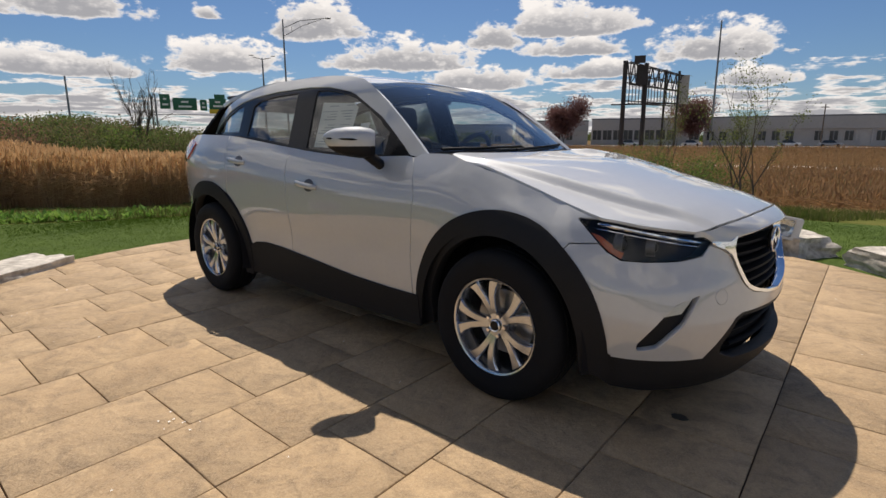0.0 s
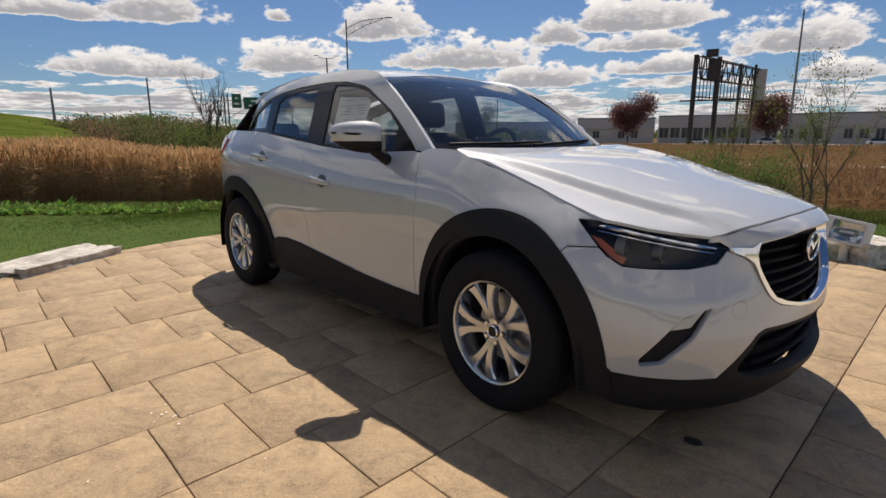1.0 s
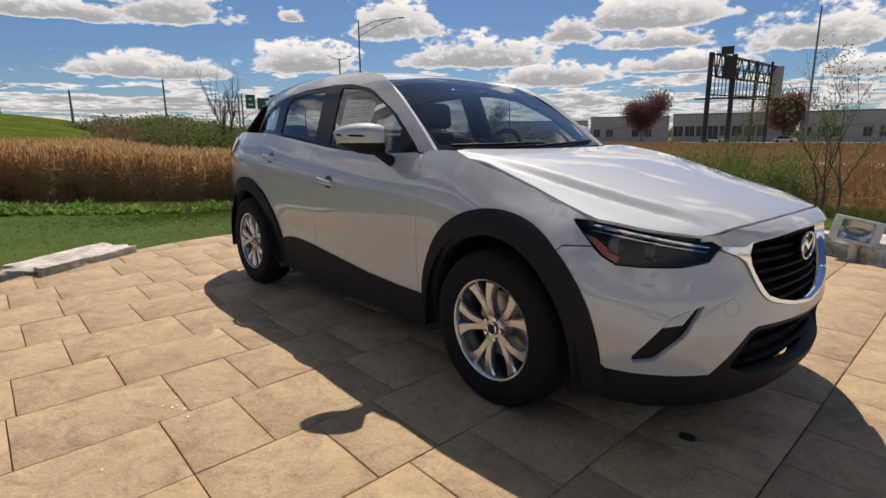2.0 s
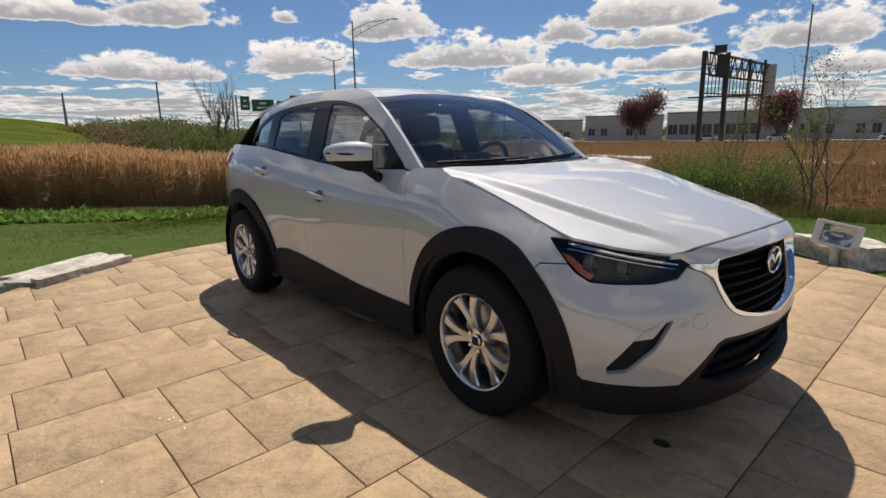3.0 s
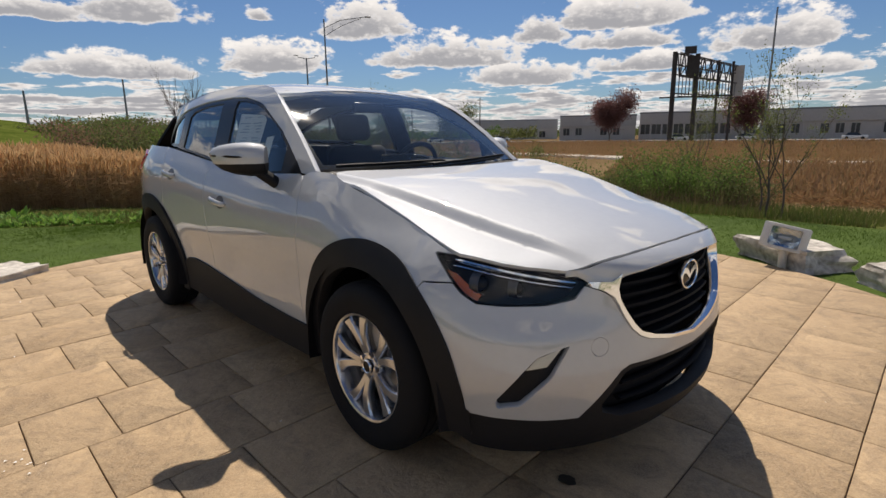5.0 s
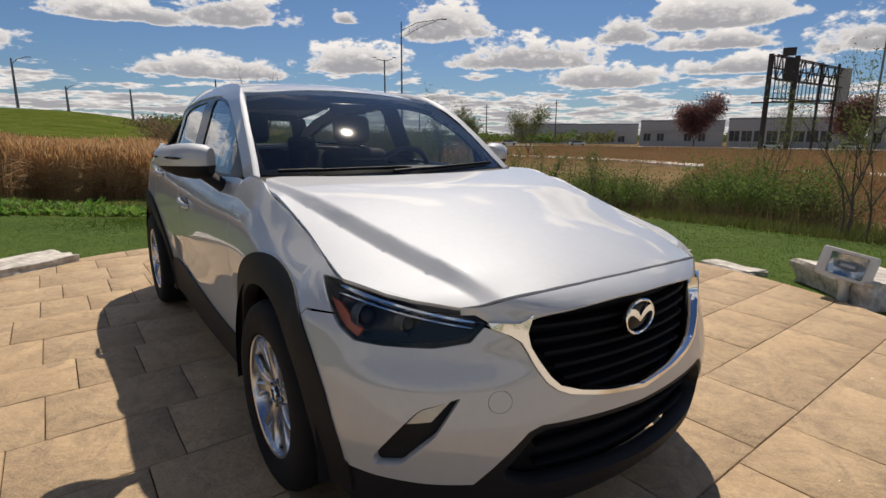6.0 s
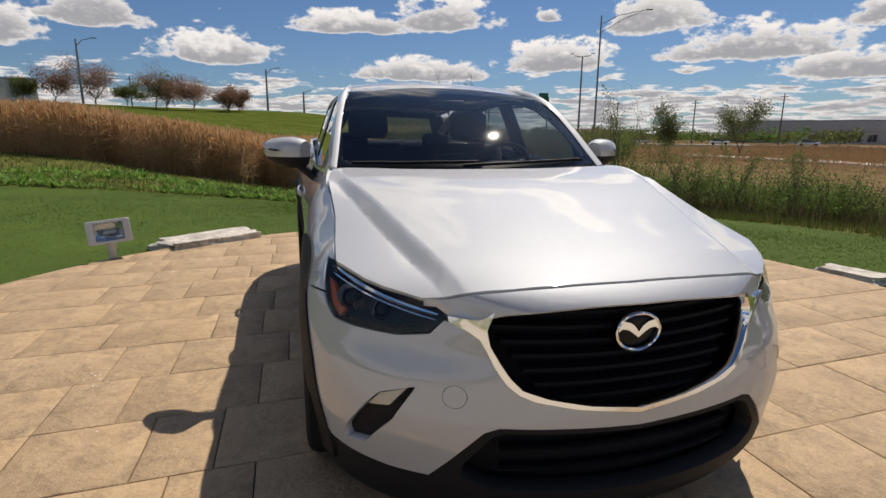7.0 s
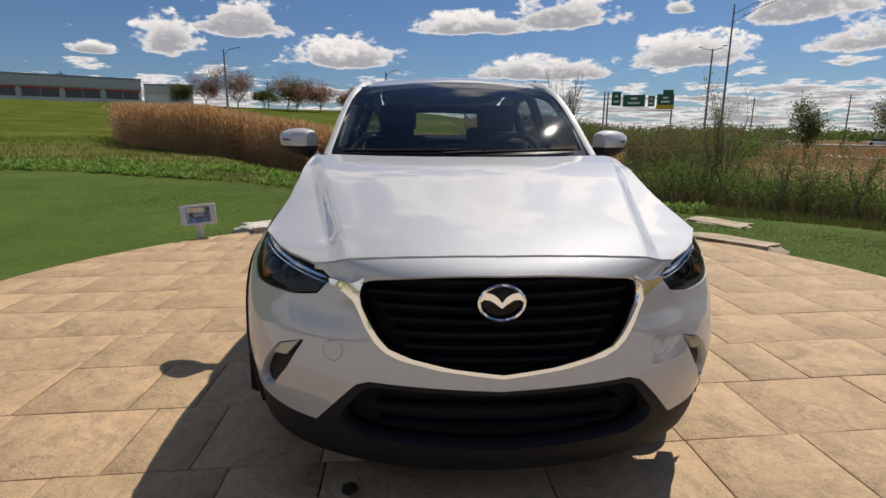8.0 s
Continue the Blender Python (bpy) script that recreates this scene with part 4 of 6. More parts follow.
# door mirrors, handles, wipers
def mirror(sgn):
    rings = []
    for s, d, h, dz in ((0, 0.045, 0.050, 0.0), (0.08, 0.066, 0.062, 0.0), (0.3, 0.082, 0.068, 0.003), (0.55, 0.080, 0.063, 0.006), (0.78, 0.064, 0.050, 0.010), (0.92, 0.042, 0.033, 0.014), (1.0, 0.012, 0.010, 0.018)):
        c = Vector((-0.780 - 0.155 * s, -0.800 - 0.198 * s, 1.112 + dz))
        ax = Vector((0.78, -0.63, 0))
        ring_ = []
        for k in range(20):
            a = 2 * math.pi * k / 20
            ca, sa = math.cos(a), math.sin(a)
            px = math.copysign(abs(ca) ** 0.8, ca) * d * (1.0 if ca > 0 else 0.75)
            ring_.append(c + ax * px + Vector((0, 0, math.copysign(abs(sa) ** 0.85, sa) * h * (1.0 if sa > 0 else 1.3))))
        rings.append(ring_)
    bm = loft_bm(rings)
    lowb = bm.copy()
    bmesh.ops.bisect_plane(bm, geom=bm.verts[:] + bm.edges[:] + bm.faces[:], plane_co=(0, 0, 1.086), plane_no=(0, 0, 1), clear_inner=True)
    bmesh.ops.bisect_plane(lowb, geom=lowb.verts[:] + lowb.edges[:] + lowb.faces[:], plane_co=(0, 0, 1.087), plane_no=(0, 0, 1), clear_outer=True)
    for b in (bm, lowb):
        if sgn < 0:
            bmesh.ops.scale(b, vec=(1, -1, 1), verts=b.verts[:])
            bmesh.ops.reverse_faces(b, faces=b.faces[:])
    cap_ = part("door_mirror", bm, PAINT, car, "painted door mirror with black foot")
    part("mirror_foot", lowb, CLAD, cap_)
    rg = []
    for t in (0, 0.35, 0.7, 1.0):
        c = Vector((-0.830 + 0.045 * t, -0.845 + 0.105 * t, 1.066 - 0.088 * t))
        rg.append([Vector((c.x + 0.050 * (1 - 0.25 * t) * math.cos(a), (c.y + 0.022 * math.sin(a)), c.z + 0.020 * math.sin(a) - 0.012 * math.cos(a))) for a in [2 * math.pi * k / 14 for k in range(14)]])
    arm = loft_bm(rg)
    if sgn < 0:
        bmesh.ops.scale(arm, vec=(1, -1, 1), verts=arm.verts[:])
        bmesh.ops.reverse_faces(arm, faces=arm.faces[:])
    part("mirror_arm", arm, CLAD, cap_)
    pts = []
    for t in np.linspace(0, 1, 8):
        s = 0.35 + 0.58 * t
        c = Vector((-0.780 - 0.155 * s, -0.800 - 0.198 * s, 1.114 + 0.012 * s))
        d = 0.0885 * (1 - 0.55 * max(0, s - 0.45) / 0.5)
        p = c + Vector((0.78, -0.63, 0)) * d
        pts.append(Vector((p.x, p.y * sgn, p.z)))
    part("turn_signal", tube_bm(pts, [0.002] + [0.0055] * 6 + [0.003], 6), GLOSSBLACK, cap_, "slim dark turn signal")


for sgn in (1, -1):
    mirror(sgn)
for x0, x1, z0, z1, ds in ((-1.265, -1.465, 0.852, 0.872, doors), (-2.085, -2.285, 0.968, 0.988, doors_r)):
    for sgn, d in zip((1, -1), ds):
        pts = []
        for t in np.linspace(0, 1, 12):
            x, z = x0 + (x1 - x0) * t, z0 + (z1 - z0) * t
            p = side(x, z)
            off = 0.022 * math.sin(math.pi * min(1, max(0, t))) ** 0.35 if 0 < t < 1 else 0.0
            pts.append(Vector((p.x, (p.y - off) * sgn, p.z)))
        part("door_handle", tube_bm(pts, [0.010] + [0.0125] * 10 + [0.010], 10, squash=(0.8, 1.25)), PAINT, d, "painted door handle")
        # no hollow here: a flat dark disc paints the shade behind the handle
        lp = [(x0 - 0.075 + 0.048 * math.cos(a), z0 + 0.008 + 0.036 * math.sin(a)) for a in [2 * math.pi * k / 20 for k in range(20)]]
        part("handle_bowl", panel_mesh("handle_bowl", side, lp, step=0.02, depth=0.004, lift=0.002, mirror=sgn < 0), GUN, d, "flat dark patch painted as the shade of the handle recess")


def on_screen(y, v, up=0.012):
    return screen(y, v) + Vector((0.4, 0, 0.9)).normalized() * up


for ya, yb in ((-0.60, -0.02), (-0.10, 0.56)):
    arm = [on_screen(ya + (yb - ya) * t, 0.006 + 0.062 * t * (1 - 0.45 * t), 0.014) for t in np.linspace(0, 1, 10)]
    wp = part("wiper", tube_bm(arm, [0.008] * 3 + [0.005] * 7, 8), CLAD, car, "black windscreen wiper")
    blade = [on_screen(ya + (yb - ya) * t, 0.010 + 0.066 * t * (1 - 0.45 * t), 0.006) for t in np.linspace(0.25, 1.05, 10)]
    part("wiper_blade", tube_bm(blade, 0.0045, 6), TYRE, wp)

# cabin inside
for y in (-0.36, 0.36):
    seat = part("front_seat", box_bm(-1.65, -1.12, y - 0.25, y + 0.25, 0.42, 0.62, 0.07, seg=3), CLOTH, car, "dark cloth front seat")
    part("backrest", box_bm(-0.07, 0.07, -0.24, 0.24, 0, 0.60, 0.06, pose(-1.60, y, 0.55, 0, -14, 0), 3), CLOTH, seat)
    part("headrest", box_bm(-0.05, 0.05, -0.135, 0.135, 0, 0.19, 0.045, pose(-1.765, y, 1.17, 0, -8, 0), 3), CLOTH, seat)
bench = part("rear_seat", box_bm(-2.55, -2.1, -0.62, 0.62, 0.42, 0.64, 0.06), CLOTH, car, "dark rear bench")
part("backrest", box_bm(-0.06, 0.06, -0.62, 0.62, 0, 0.55, 0.05, pose(-2.52, 0, 0.58, 0, -20, 0)), CLOTH, bench)
for y in (-0.36, 0.36):
    part("headrest", box_bm(-0.045, 0.045, -0.12, 0.12, 0, 0.13, 0.04, pose(-2.72, y, 1.08, 0, -10, 0), 3), CLOTH, bench)
part("dashboard", box_bm(-0.95, -0.46, -0.66, 0.66, 0.62, 0.995, 0.05), DASH, car, "black dashboard")
part("instrument_hood", box_bm(-0.98, -0.72, 0.20, 0.54, 0.97, 1.055, 0.035), DASH, car)
part("display", box_bm(-0.83, -0.81, -0.11, 0.10, 0.99, 1.10, 0.006, pose(0, 0, 0, 0, 0, 0)), GLOSSBLACK, car, "black tablet display")
bm = bmesh.new()
rg = [[Vector((0.185 * math.cos(a) + 0.016 * math.cos(a) * math.cos(b), 0.185 * math.sin(a) + 0.016 * math.sin(a) * math.cos(b), 0.016 * math.sin(b))) for b in [2 * math.pi * j / 8 for j in range(8)]] for a in [2 * math.pi * k / 36 for k in range(37)]]
loft_bm(rg, cap=False, bm=bm)
bmesh.ops.transform(bm, matrix=pose(-1.10, 0.36, 0.98, 0, -66, 0), verts=bm.verts[:])
sw = part("steering_wheel", bm, DASH, car)
part("wheel_boss", box_bm(-0.08, 0.08, -0.16, 0.16, -0.02, 0.02, 0.015, pose(-1.09, 0.36, 0.98, 0, -66, 0)), DASH, sw)
part("rear_view_mirror", box_bm(-0.015, 0.015, -0.11, 0.11, -0.03, 0.03, 0.012, pose(-1.07, 0.0, 1.365, 0, 10, 0)), GLOSSBLACK, car)
part("roof_lining", box_bm(-2.95, -1.2, -0.46, 0.46, 1.43, 1.455, 0.01), DASH, car)
for sgn in (1, -1):
    part("cargo_trim", box_bm(-3.05, -2.45, sgn * 0.56 - 0.03, sgn * 0.56 + 0.03, 0.4, 1.13, 0.02), DASH, car)
# price sheet behind the door window
sheet = part("window_sticker", panel_mesh("window_sticker", house, [(-1.13, 1.075), (-1.11, 1.30), (-1.16, 1.325), (-1.45, 1.34), (-1.44, 1.08)], step=0.06, depth=0, lift=-0.018), PAPER, car, "white printed sheet behind the window")
part("window_sticker", panel_mesh("window_sticker2", house, [(-1.06, 1.075), (-1.055, 1.21), (-0.98, 1.215), (-0.985, 1.075)], step=0.06, depth=0, lift=-0.018), PAPER, car, "small printed sheet behind the window")
for k in range(15):
    z = 1.095 + 0.0155 * k
    for xa, xb in ((-1.15, -1.26 + 0.02 * ((k * 7) % 4)), (-1.29, -1.43 + 0.025 * ((k * 5) % 4))):
        if (k * 3 + int(xa * 100)) % 5 == 0:
            continue
        part("print_line", panel_mesh("print_line", house, [(xa, z), (xb, z), (xb, z + 0.005), (xa, z + 0.005)], step=0.1, depth=0, lift=-0.0165), INK, sheet)


# ---------- ground ----------
CX, CY, PR = -1.2, 0.1, 3.68


def az_curve(pairs):
    """A smooth function of the bearing in degrees, closed round the circle."""
    pairs = sorted(pairs)
    xs = [pairs[-1][0] - 360] + [p[0] for p in pairs] + [pairs[0][0] + 360]
    ys = [pairs[-1][1]] + [p[1] for p in pairs] + [pairs[0][1]]
    return curve(xs, ys)


NEAR_H = az_curve([(-175, -0.75), (-166, -0.3), (-160, 0.0), (-154, 0.30), (-148, 0.33), (-120, 0.3), (-60, 0.0), (0, 0.0), (60, -0.5), (90, -0.95), (120, -1.0), (157, -1.2), (167, -1.2), (175, -0.95)])
LAWN_R = az_curve([(-175, 7.4), (-165, 8.5), (-155, 9.2), (-144, 11.0), (-134, 13.5), (-120, 15.5), (-90, 15.5), (0, 15.5), (60, 9.0), (80, 7.5), (120, 7.2), (150, 6.4), (174, 6.6)])
FAR_H = az_curve([(-178, 5.3), (-166, 5.6), (-152, 6.0), (-140, 6.0), (-100, 3.0), (-40, 0.0), (40, -0.5), (90, -1.2), (150, -1.2), (164, -0.6), (169, 0.4), (172, 2.4), (175, 4.1), (180, 5.2)])


def ground_h(x, y):
    dx, dy = x - CX, y - CY
    r, a = math.hypot(dx, dy), math.degrees(math.atan2(dy, dx))
    zn = NEAR_H(a)
    if r < 18:
        return -0.05 + (zn + 0.05) * sstep(r, 4.6, 18) ** 0.9
    zf = FAR_H(a)
    if r < 110:
        u = (r - 18) / 92
        return zn + (zf - zn) * (0.6 * u + 0.4 * u * u)
    return zf * (1 - sstep(r, 220, 600)) - 1.0 * sstep(r, 220, 600)


LAWN = material("mown_lawn", (0.046, 0.086, 0.008), 0.95, 0, 0.3, 1.1, 0.6, 45, base2=(0.074, 0.120, 0.015), fine_scale=26, spec=0.2)
ROUGH = material("rough_grass", (0.085, 0.12, 0.024), 1.0, 0, 0.35, 0.35, 0.6, 25, base2=(0.16, 0.155, 0.055), fine_scale=9, spec=0.0)
HILL = material("hill_grass", (0.056, 0.100, 0.012), 1.0, 0, 0.45, 0.30, 0.6, 8, base2=(0.120, 0.140, 0.034), fine_scale=1.8, spec=0.0)
MARSH = material("marsh_soil", (0.13, 0.10, 0.05), 1.0, 0, 0.45, 0.12, 0.5, 20, base2=(0.25, 0.17, 0.095), fine_scale=1.5, spec=0.0)

radii = [0.0, 2.0, 3.4, 3.6, 3.8, 4.2, 4.6]
while radii[-1] < 20:
    radii.append(radii[-1] + 0.45)
while radii[-1] < 3500:
    radii.append(radii[-1] * 1.13)
NS = 144
gv, gf, gm = [], [], []
for r in radii:
    for k in range(NS):
        a = 2 * math.pi * k / NS
        lr = LAWN_R(math.degrees(a) - (360 if a > math.pi else 0))
        if 4.6 < r < 19:
            # the rings follow the lawn's edge
            r_ = 4.6 + (r - 4.6) * (lr - 4.6) / 4.5 if r < 9.11 else lr + (r - 9.1) * (19 - lr) / 9.9
        else:
            r_ = r
        x, y = CX + r_ * math.cos(a), CY + r_ * math.sin(a)
        z = ground_h(x, y) if r > 3.5 else -0.10
        if 5 < r < 200:
            z += 0.05 * noise.noise((x * 0.35, y * 0.35, 0)) * min(1, (r - 5) / 6)
        gv.append((x, y, z))
for i in range(len(radii) - 1):
    for k in range(NS):
        a = (k + 0.5) * 360 / NS
        a = a - 360 if a > 180 else a
        k2 = (k + 1) % NS
        gf.append((i * NS + k, (i + 1) * NS + k, (i + 1) * NS + k2, i * NS + k2))
        r = radii[i]
        if a < -100 or a > 150:
            m = 0 if r < 9.05 else (1 if r < 24 else 2)
        elif a > 60:
            m = 0 if r < 9.05 else (1 if r < (12.5 if a < 112 else 20) else 3)
        else:
            m = 0 if r < 9.05 else 2
        gm.append(m)
me = bpy.data.meshes.new("ground")
me.from_pydata(gv, [], gf)
me.polygons.foreach_set("material_index", gm)
me.shade_smooth()
ground = tagged(part("ground", me, [LAWN, ROUGH, HILL, MARSH]), "mown green lawn running out to rough grass and a low hill", "ground", kind="structure")

# ---------- patio of stamped stone slabs ----------


def stone_material(name):
    """Tan stamped concrete: cloudy tone, darker smudges and veins, grit and a rough face."""
    m = bpy.data.materials.new(name)
    m.use_nodes = True
    nt = m.node_tree
    b = nt.nodes["Principled BSDF"]
    b.inputs["Roughness"].default_value = 0.72
    b.inputs["Specular IOR Level"].default_value = 0.35
    tc_ = nt.nodes.new("ShaderNodeTexCoord")
    oi = nt.nodes.new("ShaderNodeObjectInfo")
    mv = nt.nodes.new("ShaderNodeVectorMath")
    mv.operation = "MULTIPLY_ADD"
    comb_ = nt.nodes.new("ShaderNodeCombineXYZ")
    nt.links.new(oi.outputs["Random"], comb_.inputs[2])
    nt.links.new(comb_.outputs[0], mv.inputs[0])
    mv.inputs[1].default_value = (0, 0, 9)
    nt.links.new(tc_.outputs["Object"], mv.inputs[2])

    def tex(scale, detail, rough, warp=0.0):
        n = nt.nodes.new("ShaderNodeTexNoise")
        nt.links.new(mv.outputs[0], n.inputs["Vector"])
        n.inputs["Scale"].default_value, n.inputs["Detail"].default_value = scale, detail
        n.inputs["Roughness"].default_value, n.inputs["Distortion"].default_value = rough, warp
        return n.outputs["Fac"]

    def span(v, lo, hi):
        r = nt.nodes.new("ShaderNodeMapRange")
        r.inputs["From Min"].default_value, r.inputs["From Max"].default_value = lo, hi
        nt.links.new(v, r.inputs["Value"])
        return r.outputs[0]

    def blend(fac, a_, b_, kind="MIX", k=1.0):
        x = nt.nodes.new("ShaderNodeMix")
        x.data_type, x.blend_type = "RGBA", kind
        f = nt.nodes.new("ShaderNodeMath")
        f.operation = "MULTIPLY"
        nt.links.new(fac, f.inputs[0])
        f.inputs[1].default_value = k
        nt.links.new(f.outputs[0], x.inputs["Factor"])
        for sock, v in (("A", a_), ("B", b_)):
            if isinstance(v, tuple):
                x.inputs[sock].default_value = (*v, 1)
            else:
                nt.links.new(v, x.inputs[sock])
        return x.outputs["Result"]
    col = blend(span(tex(2.4, 5, 0.6), 0.32, 0.68), (0.345, 0.233, 0.127), (0.50, 0.353, 0.202))
    col = blend(span(oi.outputs["Random"], 0.0, 1.0), col, (0.37, 0.27, 0.165), k=0.35)
    col = blend(span(tex(4.2, 7, 0.68, 2.2), 0.47, 0.68), col, (0.165, 0.118, 0.075), k=0.66)
    col = blend(span(tex(30, 5, 0.75, 1.0), 0.44, 0.68), col, (0.18, 0.125, 0.075), k=0.42)
    col = blend(span(tex(150, 3, 0.7), 0.42, 0.72), col, (0.60, 0.47, 0.31), k=0.40)
    nt.links.new(col, b.inputs["Base Color"])
    prev = None
    for sc, st_, dist in ((6, 0.7, 0.020), (22, 0.75, 0.010), (75, 0.7, 0.005), (240, 0.6, 0.002)):
        bp = nt.nodes.new("ShaderNodeBump")
        bp.inputs["Strength"].default_value, bp.inputs["Distance"].default_value = st_, dist
        nt.links.new(tex(sc, 5, 0.6, 0.8), bp.inputs["Height"])
        if prev:
            nt.links.new(prev, bp.inputs["Normal"])
        prev = bp.outputs[0]
    nt.links.new(prev, b.inputs["Normal"])
    return m


STONE = stone_material("stamped_stone")
JOINT = material("dark_joint", (0.11, 0.075, 0.045), 0.95, 0, 0.3, 9, 0.4, 90)
patio = thing("patio", "round patio of tan stamped stone slabs", "patio", kind="structure")
base = lathe_bm([(0.0, -0.011), (PR, -0.011), (PR, -0.14)], 96, "Z")
bmesh.ops.translate(base, vec=(CX, CY, 0), verts=base.verts[:])
part("bedding", base, JOINT, patio)


def askew(p):
    """The courses run a little askew to the car."""
    return (p[0] - 0.055 * (p[1] + 1.6), p[1] + 0.01 * (p[0] + 0.5))


circle = [(CX + (PR - 0.006) * math.cos(2 * math.pi * k / 120), CY + (PR - 0.006) * math.sin(2 * math.pi * k / 120)) for k in range(120)]


def clip_convex(poly, conv):
    out = poly
    for (ax, ay), (bx, by) in zip(conv, conv[1:] + conv[:1]):
        src, out = out, []
        for i in range(len(src)):
            p, q = src[i - 1], src[i]
            dp = (bx - ax) * (p[1] - ay) - (by - ay) * (p[0] - ax)
            dq = (bx - ax) * (q[1] - ay) - (by - ay) * (q[0] - ax)
            if (dp >= 0) != (dq >= 0):
                t = dp / (dp - dq)
                out.append((p[0] + (q[0] - p[0]) * t, p[1] + (q[1] - p[1]) * t))
            if dq >= 0:
                out.append(q)
        if not out:
            return []
    return out


rnd = random.Random(4)


def slab(poly, parent):
    """A slab with a softly worn edge and a slightly uneven face."""
    bm = bmesh.new()
    cx, cy = sum(p[0] for p in poly) / len(poly), sum(p[1] for p in poly) / len(poly)
    pts = densify(poly, 0.16)
    lev = rnd.uniform(-0.0015, 0.0015)

    def ringz(shrink, z, amp):
        res = []
        for x, y in pts:
            d = math.hypot(x - cx, y - cy) or 1
            k = max(0.0, 1 - shrink / d)
            wob = 0.003 * noise.noise((x * 9, y * 9, z * 40)) if shrink else 0.002 * noise.noise((x * 14, y * 14, 0))
            res.append(bm.verts.new((cx + (x - cx) * k + wob, cy + (y - cy) * k + wob, z + lev + amp * noise.noise((x * 5, y * 5, 2)))))
        return res
    a, b, c = ringz(0, -0.014, 0), ringz(0.001, -0.0025, 0), ringz(0.0055, 0.0, 0.001)
    n = len(pts)
    for A, B in ((a, b), (b, c)):
        for i in range(n):
            bm.faces.new((A[i], A[(i + 1) % n], B[(i + 1) % n], B[i]))
    top = bm.verts.new((cx, cy, 0.001 + lev))
    for i in range(n):
        bm.faces.new((c[i], c[(i + 1) % n], top))
    part("slab", bm, STONE, parent, angle=50)


COURSES = [-5.3, -4.86, -4.40, -3.99, -3.51, -3.065, -2.62, -2.15, -1.69, -1.245, -0.79, -0.335, 0.118, 0.572, 1.028, 1.47, 1.91, 2.35, 2.79]
KNOWN = {2: [-1.44, -1.125], 3: [-1.56, -1.06], 4: [-2.31, -2.02, -1.41, -1.095, -0.81], 5: [-2.05, -1.55, -1.26], 6: [-1.98, -1.69, 2.635], 7: [-2.74, -2.12, -1.53, 3.07],
         8: [-2.37, -1.97, -1.385, -1.095, 2.12], 9: [-2.405, -1.82, -1.52, -0.935, 1.995, 2.60], 10: [-1.94, -1.645, -1.07, 1.54, 2.155, 2.66], 11: [-1.94, -1.48, -1.205, 1.38, 1.69, 2.30],
         12: [-1.35, -1.055, 1.225, 1.84], 13: [-1.505, -0.915, -0.58, 0.20, 0.79, 1.27, 1.75], 14: [-0.085, 0.335, 0.635]}
LENS_ = [0.30, 0.44, 0.56, 0.66]
for ci in range(len(COURSES) - 1):
    xa, xb = COURSES[ci], COURSES[ci + 1]
    js = list(KNOWN.get(ci, [-1.9 + rnd.uniform(-0.2, 0.2), -1.4]))
    while js[0] > -4:
        js.insert(0, js[0] - rnd.choice(LENS_))
    while js[-1] < 4.2:
        js.append(js[-1] + rnd.choice(LENS_))
    # long stretches between the known joints are cut up
    for y0, y1 in list(zip(js, js[1:])):
        n = round((y1 - y0) / 0.5) if y1 - y0 > 0.85 else 1
        js += [y0 + (y1 - y0) * (k + rnd.uniform(-0.18, 0.18)) / n for k in range(1, n)]
    js.sort()
    g = 0.002
    for ya, yb in zip(js, js[1:]):
        rect = [(xa + g, ya + g), (xb - g, ya + g), (xb - g, yb - g), (xa + g, yb - g)]
        rect = [askew(p) for p in rect]
        if all(math.hypot(x - CX, y - CY) > PR + 0.5 for x, y in rect):
            continue
        poly = clip_convex(rect, circle)
        if len(poly) < 3:
            continue
        ar = abs(sum(a[0] * b[1] - a[1] * b[0] for a, b in zip(poly, poly[1:] + poly[:1]))) / 2
        if ar > 0.004:
            slab(poly, patio)
# unseen concrete forecourt, added as pale ground for paint and chrome to reflect
DRIVE = material("broom_concrete", (0.46, 0.40, 0.31), 0.85, 0, 0.15, 1.2, 0.3, 120)
edge = [(CX + (PR + 0.01) * math.cos(radians(d)), CY + (PR + 0.01) * math.sin(radians(d))) for d in range(-80, 50, 4)]
far_side = [(22.0, 40.0), (40.0, 40.0), (40.0, -34.0), (edge[0][0], -34.0)]
bm = loft_bm([[(x, y, z) for x, y in edge + far_side] for z in (-0.004, -0.12)])
tagged(part("drive", bm, DRIVE, smooth=False), "unseen pale concrete forecourt added for the car's reflections", "drive", kind="structure")

# ---------- rocks and floodlights round the patio ----------
ROCK = material("limestone", (0.36, 0.32, 0.27), 0.9, 0, 0.5, 6, 1.0, 11, base2=(0.72, 0.68, 0.61), fine_scale=19)


PADSTONE = material("tan_flagstone", (0.30, 0.24, 0.16), 0.9, 0, 0.35, 4, 0.8, 16, base2=(0.48, 0.40, 0.29), fine_scale=22)


